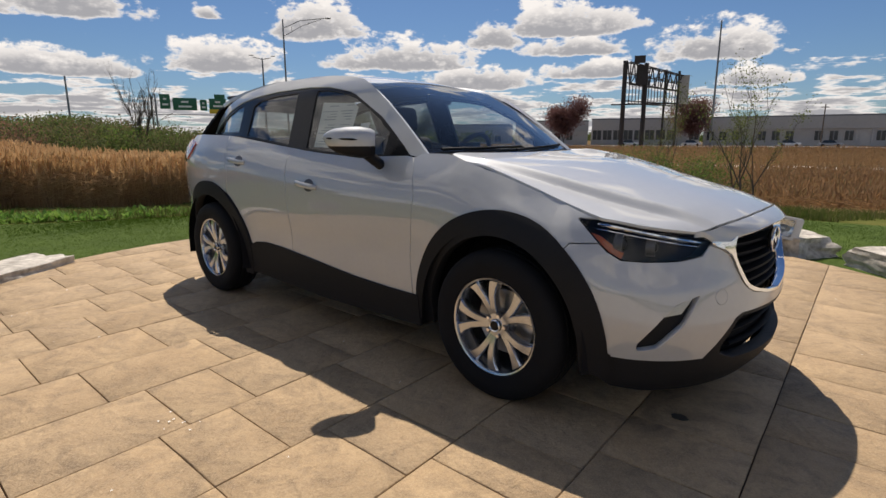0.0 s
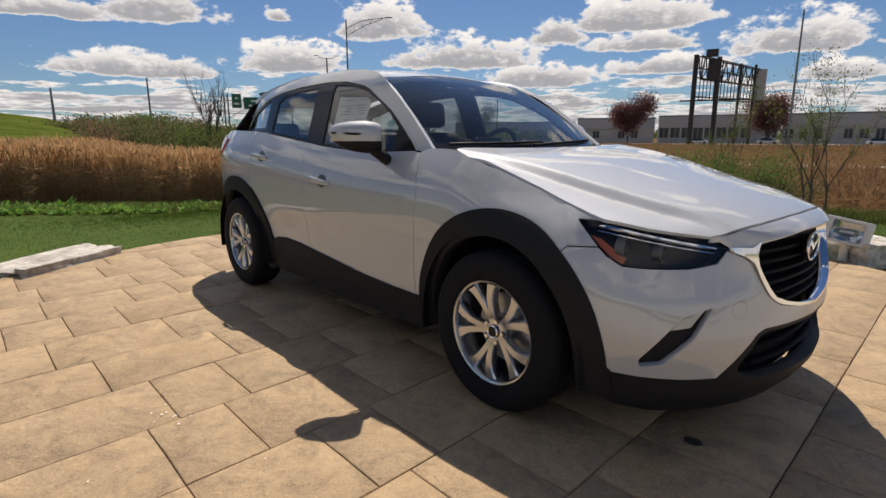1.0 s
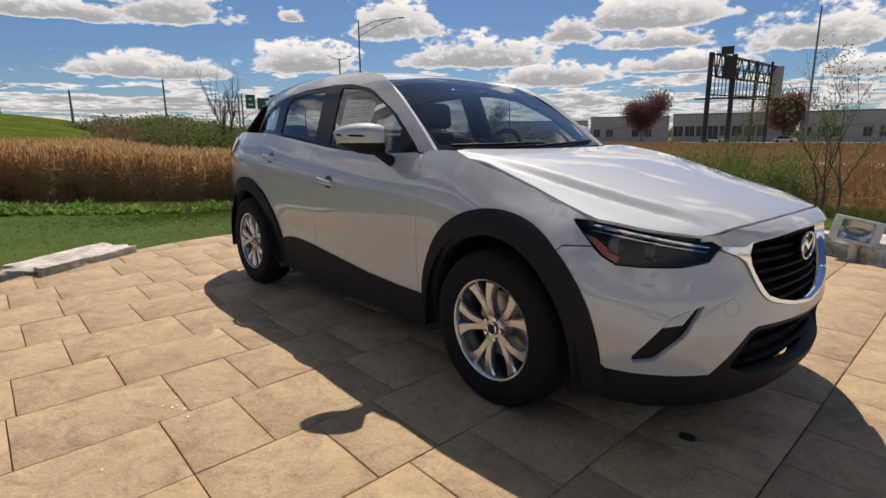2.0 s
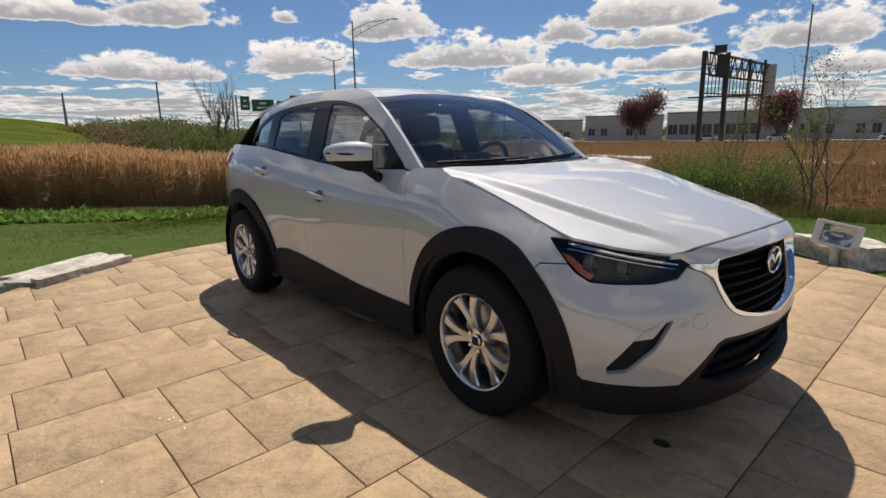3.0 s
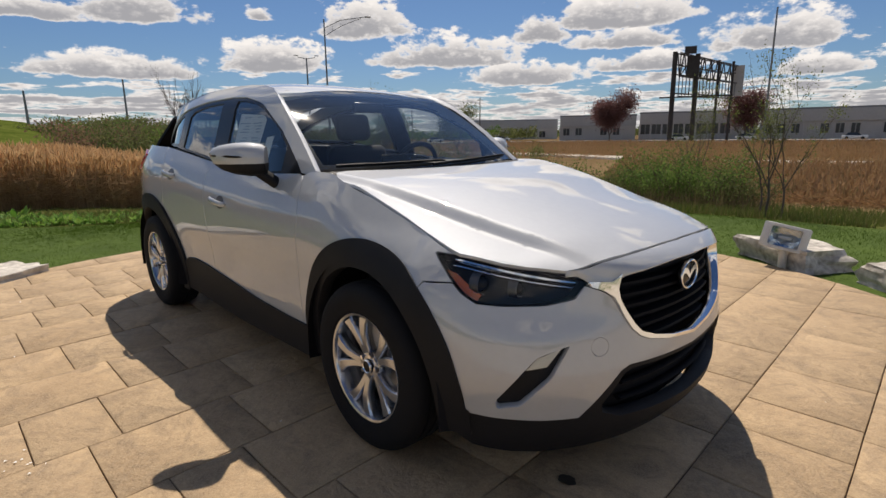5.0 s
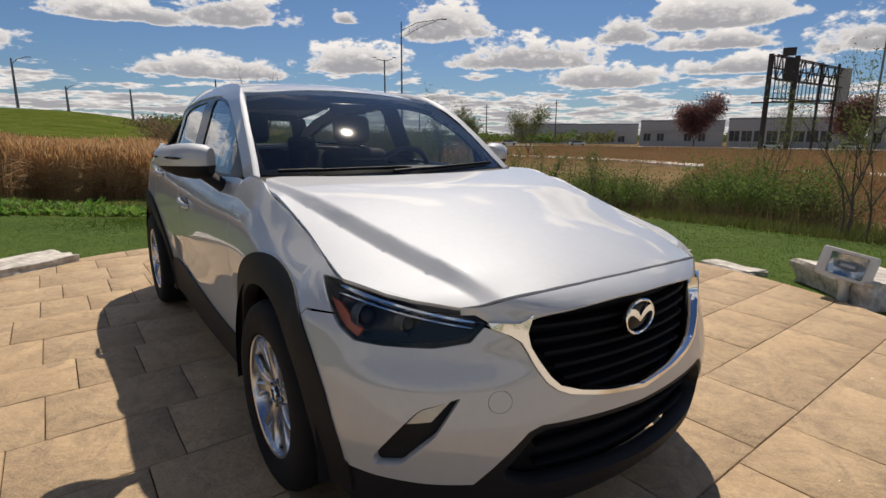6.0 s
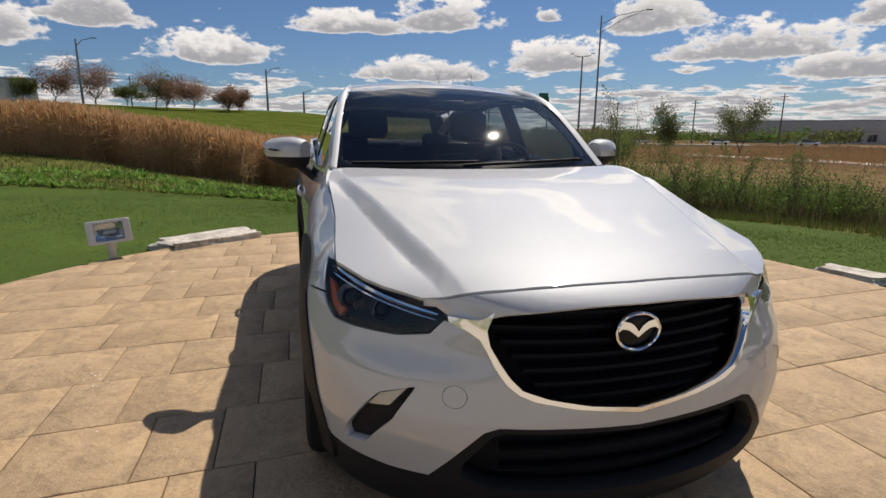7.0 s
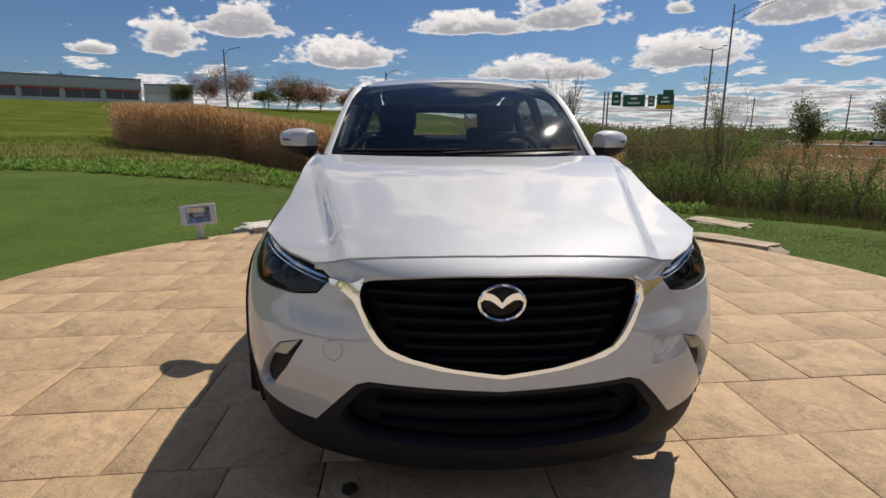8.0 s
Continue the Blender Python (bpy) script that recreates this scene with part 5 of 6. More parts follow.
def rock(x, y, lx, ly, h, turn, seed, label, mat=ROCK):
    bm = bmesh.new()
    bmesh.ops.create_cube(bm, size=1)
    bmesh.ops.subdivide_edges(bm, edges=bm.edges[:], cuts=13, use_grid_fill=True)
    off = Vector((seed * 7.3, seed * 3.1, seed))
    for v in bm.verts:
        p = v.co.copy()
        n = noise.noise(p * 1.8 + off) * 0.26 + noise.noise(p * 5 + off) * 0.07 + noise.noise(p * 13 + off) * 0.03
        k = 1 + n
        r = max(abs(p.x), abs(p.y))
        v.co = Vector((p.x * lx * k * (1 - 0.12 * (p.z + 0.5)), p.y * ly * k * (1 - 0.12 * (p.z + 0.5)), p.z * h + h * 0.35 * n * (1 if p.z > 0 else 0.3)))
    ob = part("rock", bm, mat, None, angle=28)
    ob.matrix_world = pose(x, y, ground_h(x, y) + h * 0.42 - 0.02, 0, 0, turn)
    return tagged(ob, label, "rock", "rocks round the patio")


rock(-4.40, -1.80, 1.12, 0.52, 0.15, 125, 1, "long flat slab of pale limestone on the lawn")
rock(0.25, 3.98, 0.95, 0.55, 0.24, -35, 2, "rough block of pale limestone beside the patio")
rock(1.45, 3.35, 1.15, 0.70, 0.22, -48, 3, "low flat block of grey limestone beside the patio")
rock(-3.35, 3.28, 0.95, 0.36, 0.11, 38, 4, "thin flat slab of tan stone sunk in grass", PADSTONE)
rock(-1.55, 3.98, 0.55, 0.3, 0.10, 12, 5, "small flat limestone slab beside the patio")
rock(-0.75, 3.92, 0.6, 0.26, 0.08, -8, 6, "small thin limestone slab beside the patio")
rock(-4.95, 4.05, 0.9, 0.5, 0.06, 30, 7, "tan flat stone pad lying in the grass", PADSTONE)

HOUSING = material("grey_cast_housing", (0.60, 0.60, 0.58), 0.45, 0.3, 0.12, 14, 0.15, 160)
REFLECTOR = material("lamp_reflector", (0.80, 0.82, 0.84), 0.12, 1.0, 0.2, 14, 0.9, 9)


def floodlight(x, y, yaw, tilt, roll=0):
    t = thing("floodlight", "grey metal floodlight on a short post", "floodlight", "floodlights round the patio", at=(0, 0, 0))
    t.matrix_world = pose(x, y, ground_h(x, y), 0, 0, yaw) @ Matrix.Scale(0.88, 4)
    part("post", tube_bm([(0, 0, -0.05), (0, 0, 0.22)], 0.042, 12), HOUSING, t)
    part("bracket", box_bm(-0.03, 0.03, -0.05, 0.05, 0.17, 0.24, 0.008), HOUSING, t)
    m = Matrix.Translation((0, 0, 0.34)) @ Matrix.Rotation(radians(-tilt), 4, "Y") @ Matrix.Rotation(radians(roll), 4, "X")
    # body: deeper at the back, front open
    rings = []
    for px, w, h in ((-0.12, 0.15, 0.09), (-0.10, 0.165, 0.10), (0.03, 0.205, 0.125), (0.07, 0.21, 0.13), (0.075, 0.205, 0.125), (0.075, 0.140, 0.100), (0.052, 0.136, 0.096)):
        rings.append([m @ Vector((px, a * w, b * h)) for a, b in rounded([(-1, -1), (1, -1), (1, 1), (-1, 1)], 0.12, 3)])
    head = part("lamp_head", loft_bm(rings, cap=False), HOUSING, t, "grey cast lamp head")
    bm = bmesh.new()
    grid = [[bm.verts.new(m @ Vector((-0.05 + 0.09 * (abs(a) ** 2 + 0.5 * abs(b) ** 2) / 1.5, a * 0.138, b * 0.097))) for a in np.linspace(-1, 1, 9)] for b in np.linspace(-1, 1, 7)]
    for i in range(6):
        for j in range(8):
            bm.faces.new((grid[i][j], grid[i][j + 1], grid[i + 1][j + 1], grid[i + 1][j]))
    part("reflector", bm, REFLECTOR, head)
    part("bulb", tube_bm([m @ Vector((0.0, -0.06, 0)), m @ Vector((0.0, 0.06, 0))], 0.018, 10), PAPER, head)
    part("front_glass", box_bm(0.056, 0.059, -0.138, 0.138, -0.098, 0.098, 0, m), LENS, head).visible_shadow = False
    return t


floodlight(-3.74, -2.62, 12, 12, 5)
floodlight(0.28, 3.58, -78, 12, -10)

# a dark oil spot on the slabs in the car's shade
STAIN = (0.676, -0.467)
OIL = material("oil_spot", (0.055, 0.042, 0.030), 0.45, 0, 0.3, 20, 0.2, 60)
bm = bmesh.new()
ring_o = []
for k in range(22):
    t = 2 * math.pi * k / 22
    q = 0.029 * (1 + 0.28 * noise.noise((math.cos(t) * 1.7, math.sin(t) * 1.7, 4)))
    ring_o.append(bm.verts.new((STAIN[0] + q * 1.15 * math.cos(t), STAIN[1] + q * math.sin(t), 0.0045)))
bm.faces.new(ring_o)
tagged(part("oil_spot", bm, OIL), "small dark oil spot on the slabs", "oil spot", kind="stuff")

# white petals blown onto the slabs
bm = bmesh.new()
for k in range(46):
    x, y = (rnd.gauss(-0.83, 0.05), rnd.gauss(-1.84, 0.05)) if k < 9 else (rnd.uniform(-4, 1.2), rnd.uniform(-3, 3.2))
    s = rnd.uniform(0.003, 0.007)
    a = rnd.uniform(0, 6.28)
    vs = [bm.verts.new((x + s * math.cos(a + q) * (1 if i % 2 else 0.5), y + s * math.sin(a + q), 0.004 + 0.003 * (i % 2))) for i, q in enumerate((0, 1.6, 3.1, 4.7))]
    bm.faces.new(vs)
tagged(part("petals", bm, PAPER), "small white petals scattered on the slabs", "petals", kind="stuff")

# ---------- plants ----------
def island_material(name, cols, rough=0.85, trans=0.0):
    """Colour picked at random for each blade or leaf."""
    m = bpy.data.materials.new(name)
    m.use_nodes = True
    nt = m.node_tree
    b = nt.nodes["Principled BSDF"]
    b.inputs["Roughness"].default_value = rough
    b.inputs["Specular IOR Level"].default_value = 0.15
    g = nt.nodes.new("ShaderNodeNewGeometry")
    cr = nt.nodes.new("ShaderNodeValToRGB")
    cr.color_ramp.interpolation = "LINEAR"
    while len(cr.color_ramp.elements) < len(cols):
        cr.color_ramp.elements.new(0.5)
    for i, (e, c) in enumerate(zip(cr.color_ramp.elements, cols)):
        e.position, e.color = i / max(1, len(cols) - 1), (*c, 1)
    nt.links.new(g.outputs["Random Per Island"], cr.inputs[0])
    nt.links.new(cr.outputs[0], b.inputs["Base Color"])
    if trans:
        tl = nt.nodes.new("ShaderNodeBsdfTranslucent")
        nt.links.new(cr.outputs[0], tl.inputs[0])
        mx = nt.nodes.new("ShaderNodeMixShader")
        mx.inputs[0].default_value = trans
        nt.links.new(b.outputs[0], mx.inputs[1])
        nt.links.new(tl.outputs[0], mx.inputs[2])
        nt.links.new(mx.outputs[0], nt.nodes["Material Output"].inputs[0])
    return m


GRASS_M = island_material("grass_blades", [(0.040, 0.080, 0.008), (0.056, 0.102, 0.010), (0.082, 0.135, 0.018)], 0.8, 0.45)
WEED_M = island_material("weed_leaves", [(0.08, 0.19, 0.025), (0.14, 0.28, 0.045), (0.24, 0.38, 0.09), (0.19, 0.30, 0.05)], 0.55, 0.4)
WILD_M = island_material("wild_grass", [(0.065, 0.11, 0.017), (0.10, 0.14, 0.03), (0.18, 0.155, 0.065), (0.085, 0.125, 0.022)], 0.9, 0.25)
REED_M = island_material("dry_reeds", [(0.32, 0.21, 0.12), (0.46, 0.31, 0.175), (0.58, 0.41, 0.24), (0.40, 0.26, 0.15)], 0.85, 0.5)
PLUME_M = island_material("reed_plumes", [(0.55, 0.36, 0.18), (0.68, 0.47, 0.26), (0.60, 0.40, 0.21)], 0.9, 0.45)
RUSTREED_M = island_material("rust_marsh_reeds", [(0.27, 0.175, 0.10), (0.36, 0.235, 0.135), (0.44, 0.265, 0.135), (0.25, 0.20, 0.10)], 0.9, 0.4)
BUSH_M = island_material("bush_leaves", [(0.060, 0.110, 0.024), (0.105, 0.180, 0.036), (0.17, 0.265, 0.06), (0.12, 0.14, 0.05)], 0.7, 0.45)
OLIVE_M = island_material("spring_leaves", [(0.075, 0.095, 0.032), (0.12, 0.145, 0.045), (0.18, 0.19, 0.075)], 0.7, 0.4)
BUD_M = island_material("budding_leaves", [(0.10, 0.13, 0.035), (0.16, 0.19, 0.06), (0.22, 0.25, 0.09)], 0.7, 0.45)
RUST_M = island_material("red_spring_leaves", [(0.20, 0.11, 0.08), (0.27, 0.155, 0.11), (0.24, 0.16, 0.09)], 0.75, 0.45)
PLUM_M = island_material("plum_leaves", [(0.13, 0.062, 0.062), (0.19, 0.095, 0.09), (0.24, 0.135, 0.12)], 0.7, 0.4)
BARK = material("grey_bark", (0.10, 0.08, 0.065), 0.9, 0, 0.35, 6, 0.6, 30)
TWIG = material("brown_twigs", (0.11, 0.075, 0.05), 0.9, 0, 0.3, 8)
rs = np.random.RandomState(7)


def seen(a, r):
    """A far place by its bearing from where one stands."""
    return 1.6 + r * math.cos(radians(a)), -1.5 + r * math.sin(radians(a))


def polar(a, r):
    return CX + r * math.cos(radians(a)), CY + r * math.sin(radians(a))


def stuff(name, V, F, mats, label, category, mi=None):
    me_ = bpy.data.meshes.new(name)
    me_.from_pydata(V, [], F)
    if mi is not None:
        me_.polygons.foreach_set("material_index", mi)
    return tagged(part(name, me_, mats), label, category, kind="stuff")


def blades(n, place, h0, h1, w, lean=0.4, per=3):
    V, F = [], []
    for _ in range(n):
        x, y = place()
        z = ground_h(x, y) - 0.01
        for _ in range(per):
            a, h, ln = rs.uniform(0, 6.283), rs.uniform(h0, h1), rs.uniform(0, lean)
            bx, by = x + rs.normal(0, 0.02), y + rs.normal(0, 0.02)
            c, s = math.cos(a), math.sin(a)
            o = len(V)
            V += [(bx - s * w, by + c * w, z), (bx + s * w, by - c * w, z), (bx + c * h * ln, by + s * h * ln, z + h)]
            F.append((o, o + 1, o + 2))
    return V, F


def lawn_spot():
    while True:
        a = rs.uniform(60, 250)
        a = a - 360 if a > 180 else a
        far = LAWN_R(a) + 0.1
        r = math.sqrt(rs.uniform(PR * PR, far * far))
        x, y = polar(a, r)
        if r > PR + 0.03:
            return x, y


stuff("lawn_grass", *blades(85000, lawn_spot, 0.010, 0.030, 0.0032, 0.8), [GRASS_M], "short mown green lawn grass", "grass")


def wild_spot():
    a = rs.uniform(78, 250)
    a = a - 360 if a > 180 else a
    lo, hi = LAWN_R(a) + 0.05, (30 if a < -90 else (19 if a > 112 else 15))
    return polar(a, lo + (hi - lo) * rs.uniform() ** 1.4)


stuff("wild_grass", *blades(28000, wild_spot, 0.05, 0.20, 0.006, 0.8), [WILD_M], "uncut rough grass with dry stalks", "grass")


def weeds(n):
    V, F = [], []
    for _ in range(n):
        a = rs.uniform(140, 238)
        a = a - 360 if a > 180 else a
        if a > 0 and rs.uniform() < 0.6:
            continue
        r0 = LAWN_R(a) + 0.15
        x, y = polar(a, r0 + abs(rs.normal(0, 2.0)) + 0.25 * noise.noise((a * 0.9, 3, 0)))
        z = ground_h(x, y)
        k = noise.noise((x * 0.6, y * 0.6, 5))
        if k < -0.15 and rs.uniform() < 0.75:
            continue
        hh = rs.uniform(0.06, 0.19) * (1 + 0.9 * k)
        for _ in range(7):
            t, el, ln = rs.uniform(0, 6.283), rs.uniform(0.3, 1.2), hh * rs.uniform(0.6, 1.2)
            w = ln * 0.17
            d = Vector((math.cos(t) * math.cos(el), math.sin(t) * math.cos(el), math.sin(el)))
            s = Vector((-math.sin(t), math.cos(t), 0)) * w
            p = Vector((x, y, z))
            o = len(V)
            V += [tuple(p), tuple(p + d * ln * 0.55 + s), tuple(p + d * ln + Vector((0, 0, -0.03))), tuple(p + d * ln * 0.55 - s)]
            F.append((o, o + 1, o + 2, o + 3))
    return V, F


stuff("weeds", *weeds(4800), [WEED_M], "broad-leaved green weeds along the lawn's edge", "weeds")


def reeds(n, spot, height):
    V, F, M = [], [], []
    for _ in range(n):
        x, y, z = spot()
        h = height * rs.uniform(0.72, 1.12) * (1 + 0.12 * noise.noise((x * 0.3, y * 0.3, 1)))
        a = rs.uniform(0, 6.283)
        lx, ly = rs.normal(0, 0.09) * h, rs.normal(0, 0.09) * h
        c, s = math.cos(a), math.sin(a)
        w = rs.uniform(0.005, 0.010)
        o = len(V)
        V += [(x - s * w, y + c * w, z), (x + s * w, y - c * w, z), (x + lx + s * w * 0.6, y + ly - c * w * 0.6, z + h), (x + lx - s * w * 0.6, y + ly + c * w * 0.6, z + h)]
        F.append((o, o + 1, o + 2, o + 3))
        M.append(0)
        for _ in range(3):
            t, u = rs.uniform(0, 6.283), rs.uniform(0.2, 0.8)
            px, py, pz = x + lx * u, y + ly * u, z + h * u
            ln = rs.uniform(0.2, 0.42)
            o = len(V)
            V += [(px, py, pz - 0.014), (px, py, pz + 0.014), (px + math.cos(t) * ln, py + math.sin(t) * ln, pz + rs.uniform(-0.12, 0.2))]
            F.append((o, o + 1, o + 2))
            M.append(0)
        if rs.uniform() < 0.75:
            ph, pw = rs.uniform(0.16, 0.30), rs.uniform(0.018, 0.036)
            dx, dy = rs.normal(0, 0.05), rs.normal(0, 0.05)
            for q in (0, 1.57):
                cc, ss = math.cos(a + q) * pw, math.sin(a + q) * pw
                bx, by, bz = x + lx, y + ly, z + h - 0.05
                o = len(V)
                V += [(bx, by, bz), (bx + cc, by + ss, bz + ph * 0.4), (bx + dx, by + dy, bz + ph), (bx - cc, by - ss, bz + ph * 0.45)]
                F.append((o, o + 1, o + 2, o + 3))
                M.append(1)
    return V, F, M


REED_R = az_curve([(150, 19.5), (157, 18.5), (167, 18.0), (174.6, 16.7), (-175.5, 16.8), (-163, 16.0), (-160.6, 17.0), (-154, 19.2), (-150.3, 21.5), (-147.7, 24.0)])


def reed_spot():
    while True:
        a = rs.uniform(156.5, 211.8)
        a = a - 360 if a > 180 else a
        r0 = REED_R(a) + 0.7 * noise.noise((a * 0.35, 0, 0))
        r = r0 + (9.0 if a > 0 else 7.5) * rs.uniform() ** 1.6
        x, y = polar(a, r)
        return x, y, ground_h(x, y)


V, F, M = reeds(27000, reed_spot, 1.46)
stuff("reeds", V, F, [REED_M, PLUME_M], "dense bed of dry golden-brown reeds", "reeds", M)


TRACK_R = curve([78, 90, 107, 118, 127, 134, 140], [38.5, 37.5, 37.0, 45.0, 54.0, 60.0, 66.0])


def reed_spot_far():
    a = rs.uniform(82, 134)
    r = 43 + 24 * rs.uniform() + max(0, a - 112) * 0.9
    x, y = polar(a, r)
    return x, y, ground_h(x, y)


V, F, M = reeds(15000, reed_spot_far, 1.15)
def reed_spot_low():
    a = rs.uniform(118, 163)
    r = 42 + 75 * rs.uniform()
    x, y = polar(a, r)
    return x, y, ground_h(x, y)


def reed_spot_near():
    a = rs.uniform(80, 116)
    x, y = polar(a, 15.5 + (TRACK_R(a) - 16.5) * rs.uniform() + 5 * sstep(a, 104, 116) * rs.uniform())
    return x, y, ground_h(x, y)


for V2, F2, M2 in (reeds(11000, reed_spot_low, 0.65), reeds(13000, reed_spot_near, 0.40)):
    o = len(V)
    V, F, M = V + V2, F + [tuple(i + o for i in f) for f in F2], M + M2
stuff("marsh_reeds", V, F, [RUSTREED_M, RUSTREED_M], "far bed of dry rust-brown marsh reeds", "reeds", M)


def leaf_cloud(bm_v, bm_f, c, rad, n, size, drop=0.0):
    for _ in range(n):
        d = Vector(rs.normal(0, 1, 3))
        d = d.normalized() * rs.uniform(0.25, 1.0) ** 0.6
        p = Vector((c[0] + d.x * rad[0], c[1] + d.y * rad[1], c[2] + d.z * rad[2]))
        u = Vector(rs.normal(0, 1, 3)).normalized()
        w = u.cross(Vector(rs.normal(0, 1, 3))).normalized()
        s = size * rs.uniform(0.6, 1.4)
        o = len(bm_v)
        bm_v += [tuple(p - u * s), tuple(p + w * s * 0.55), tuple(p + u * s), tuple(p - w * s * 0.55)]
        bm_f.append((o, o + 1, o + 2, o + 3))


def leaf_mesh(name, V, F):
    me_ = bpy.data.meshes.new(name)
    me_.from_pydata(V, [], F)
    return me_


def limbs(bm, p, d, ln, r, depth, tips, spread=0.55, up=0.12, kids=3):
    d = d.normalized()
    pts = [p]
    for k in range(3):
        d = (d + Vector(rs.normal(0, 0.10, 3)) + Vector((0, 0, up * 0.3))).normalized()
        pts.append(pts[-1] + d * ln / 3)
    tube_bm(pts, [r, r * 0.88, r * 0.75, r * 0.6], 6 if depth > 1 else 4, cap=False, bm=bm)
    tips += pts[2:]
    if depth:
        for k in range(kids):
            a = rs.uniform(0, 6.283)
            s = d.orthogonal().normalized()
            s = Matrix.Rotation(a, 3, d) @ s
            nd = (d + s * rs.uniform(0.6, 1.3) * spread + Vector((0, 0, up))).normalized()
            limbs(bm, pts[rs.randint(1, 4)], nd, ln * rs.uniform(0.55, 0.8), r * 0.55, depth - 1, tips, spread, up, kids)


def tree(x, y, h, leaf_mat, label, crown=1.0, leaves=900, leaf=0.12, depth=3, group="", name="tree", z=None, trunk=0.32, kids=3, spread=0.55, full=0.04, stout=1.0):
    z = ground_h(x, y) if z is None else z
    t = thing(name, label, "tree", group, at=(x, y, z))
    bm = bmesh.new()
    tips = []
    r = (h * 0.018 + 0.012) * stout
    tube_bm([(0, 0, -0.1), (0.01 * h, 0, h * trunk * 0.5), (0, 0.01 * h, h * trunk)], [r * 1.25, r, r * 0.9], 8, cap=False, bm=bm)
    for k in range(kids + 1):
        a = 6.283 * k / (kids + 1) + rs.uniform(-0.4, 0.4)
        limbs(bm, Vector((0, 0.01 * h, h * trunk * rs.uniform(0.7, 1.0))), Vector((math.cos(a) * spread * crown, math.sin(a) * spread * crown, 1)), h * 0.30, r * 0.6, depth - 1, tips, spread, 0.15, kids)
    part("trunk", bm, BARK, t)
    if leaves:
        V, F = [], []
        for _ in range(leaves):
            p = tips[rs.randint(len(tips))]
            q = p + Vector(np.clip(rs.normal(0, full * h, 3), -1.7 * full * h, 1.7 * full * h))
            leaf_cloud(V, F, q, (0.02 * h,) * 3, 1, leaf)
        part("crown", leaf_mesh("crown", V, F), leaf_mat, t)
    return t


def bush(x, y, w, h, leaf_mat, label, leaves=1500, leaf=0.03, stems=16, z=None, group="", bare=0.25):
    z = ground_h(x, y) if z is None else z
    t = thing("bush", label, "bush", group, at=(x, y, z))
    bm = bmesh.new()
    tops = []
    for k in range(stems):
        a, rr = rs.uniform(0, 6.283), rs.uniform(0, 0.35) * w
        p = Vector((rr * math.cos(a), rr * math.sin(a), -0.05))
        hh = h * rs.uniform(0.6, 1.1)
        d = Vector((math.cos(a) * w * rs.uniform(0.1, 0.5), math.sin(a) * w * rs.uniform(0.1, 0.5), hh))
        pts = [p, p + d * 0.4 + Vector(rs.normal(0, 0.03, 3)), p + d * 0.75 + Vector(rs.normal(0, 0.05, 3)), p + d]
        tube_bm(pts, [0.012, 0.009, 0.006, 0.003], 4, cap=False, bm=bm)
        tops += [pts[1] * (1 - u) + pts[3] * u for u in (0.0, 0.2, 0.4, 0.6, 0.8, 1.0)]
    part("branchwork", bm, TWIG, t)
    V, F = [], []
    for _ in range(leaves):
        p = tops[rs.randint(len(tops))]
        q = p + Vector((rs.normal(0, 0.10 * w), rs.normal(0, 0.10 * w), rs.normal(0, 0.07 * h)))
        if q.z < bare * h * rs.uniform(0.3, 1):
            continue
        leaf_cloud(V, F, q, (0.03,) * 3, 1, leaf)
    part("foliage", leaf_mesh("foliage", V, F), leaf_mat, t)
    return t


# thicket past the lawn on the low side
for k in range(30):
    a = 96 + 62 * (k + 0.5) / 30 + rs.uniform(-0.8, 0.8)
    if a < 112:
        r, w, h = rs.uniform(10.5, 14), 1.2, rs.uniform(0.7, 1.1)
        if k % 2:
            continue
    else:
        r = rs.uniform(9.0, 10.6) + 3.6 * sstep(a, 138, 158) + (1.6 if k % 3 == 0 else 0)
        w, h = rs.uniform(1.2, 2.0), rs.choice((0.75, 0.95, 1.15, 1.35)) * (0.85 + 0.15 * sstep(a, 126, 142))
    x, y = polar(a, r)
    bush(x, y, w, h, BUSH_M if k % 4 else OLIVE_M, "wild green thicket bush with brown stems", leaves=int(rs.uniform(3200, 5200)), leaf=0.021, stems=46, group="bushes in the thicket")
# dead stalks standing between the bushes
def stalk_spot():
    a = rs.uniform(92, 160)
    r = (8.3 if a > 112 else 8.6) + abs(rs.normal(0, 1.6)) + 3.2 * sstep(a, 138, 158)
    return polar(a, r)


STALK_M = island_material("dead_stalks", [(0.10, 0.075, 0.04), (0.16, 0.12, 0.065), (0.075, 0.065, 0.03), (0.21, 0.165, 0.10)], 0.9, 0.3)
stuff("dead_stalks", *blades(1500, stalk_spot, 0.15, 0.65, 0.005, 0.45), [STALK_M], "dead brown stalks standing between the bushes", "stalks")
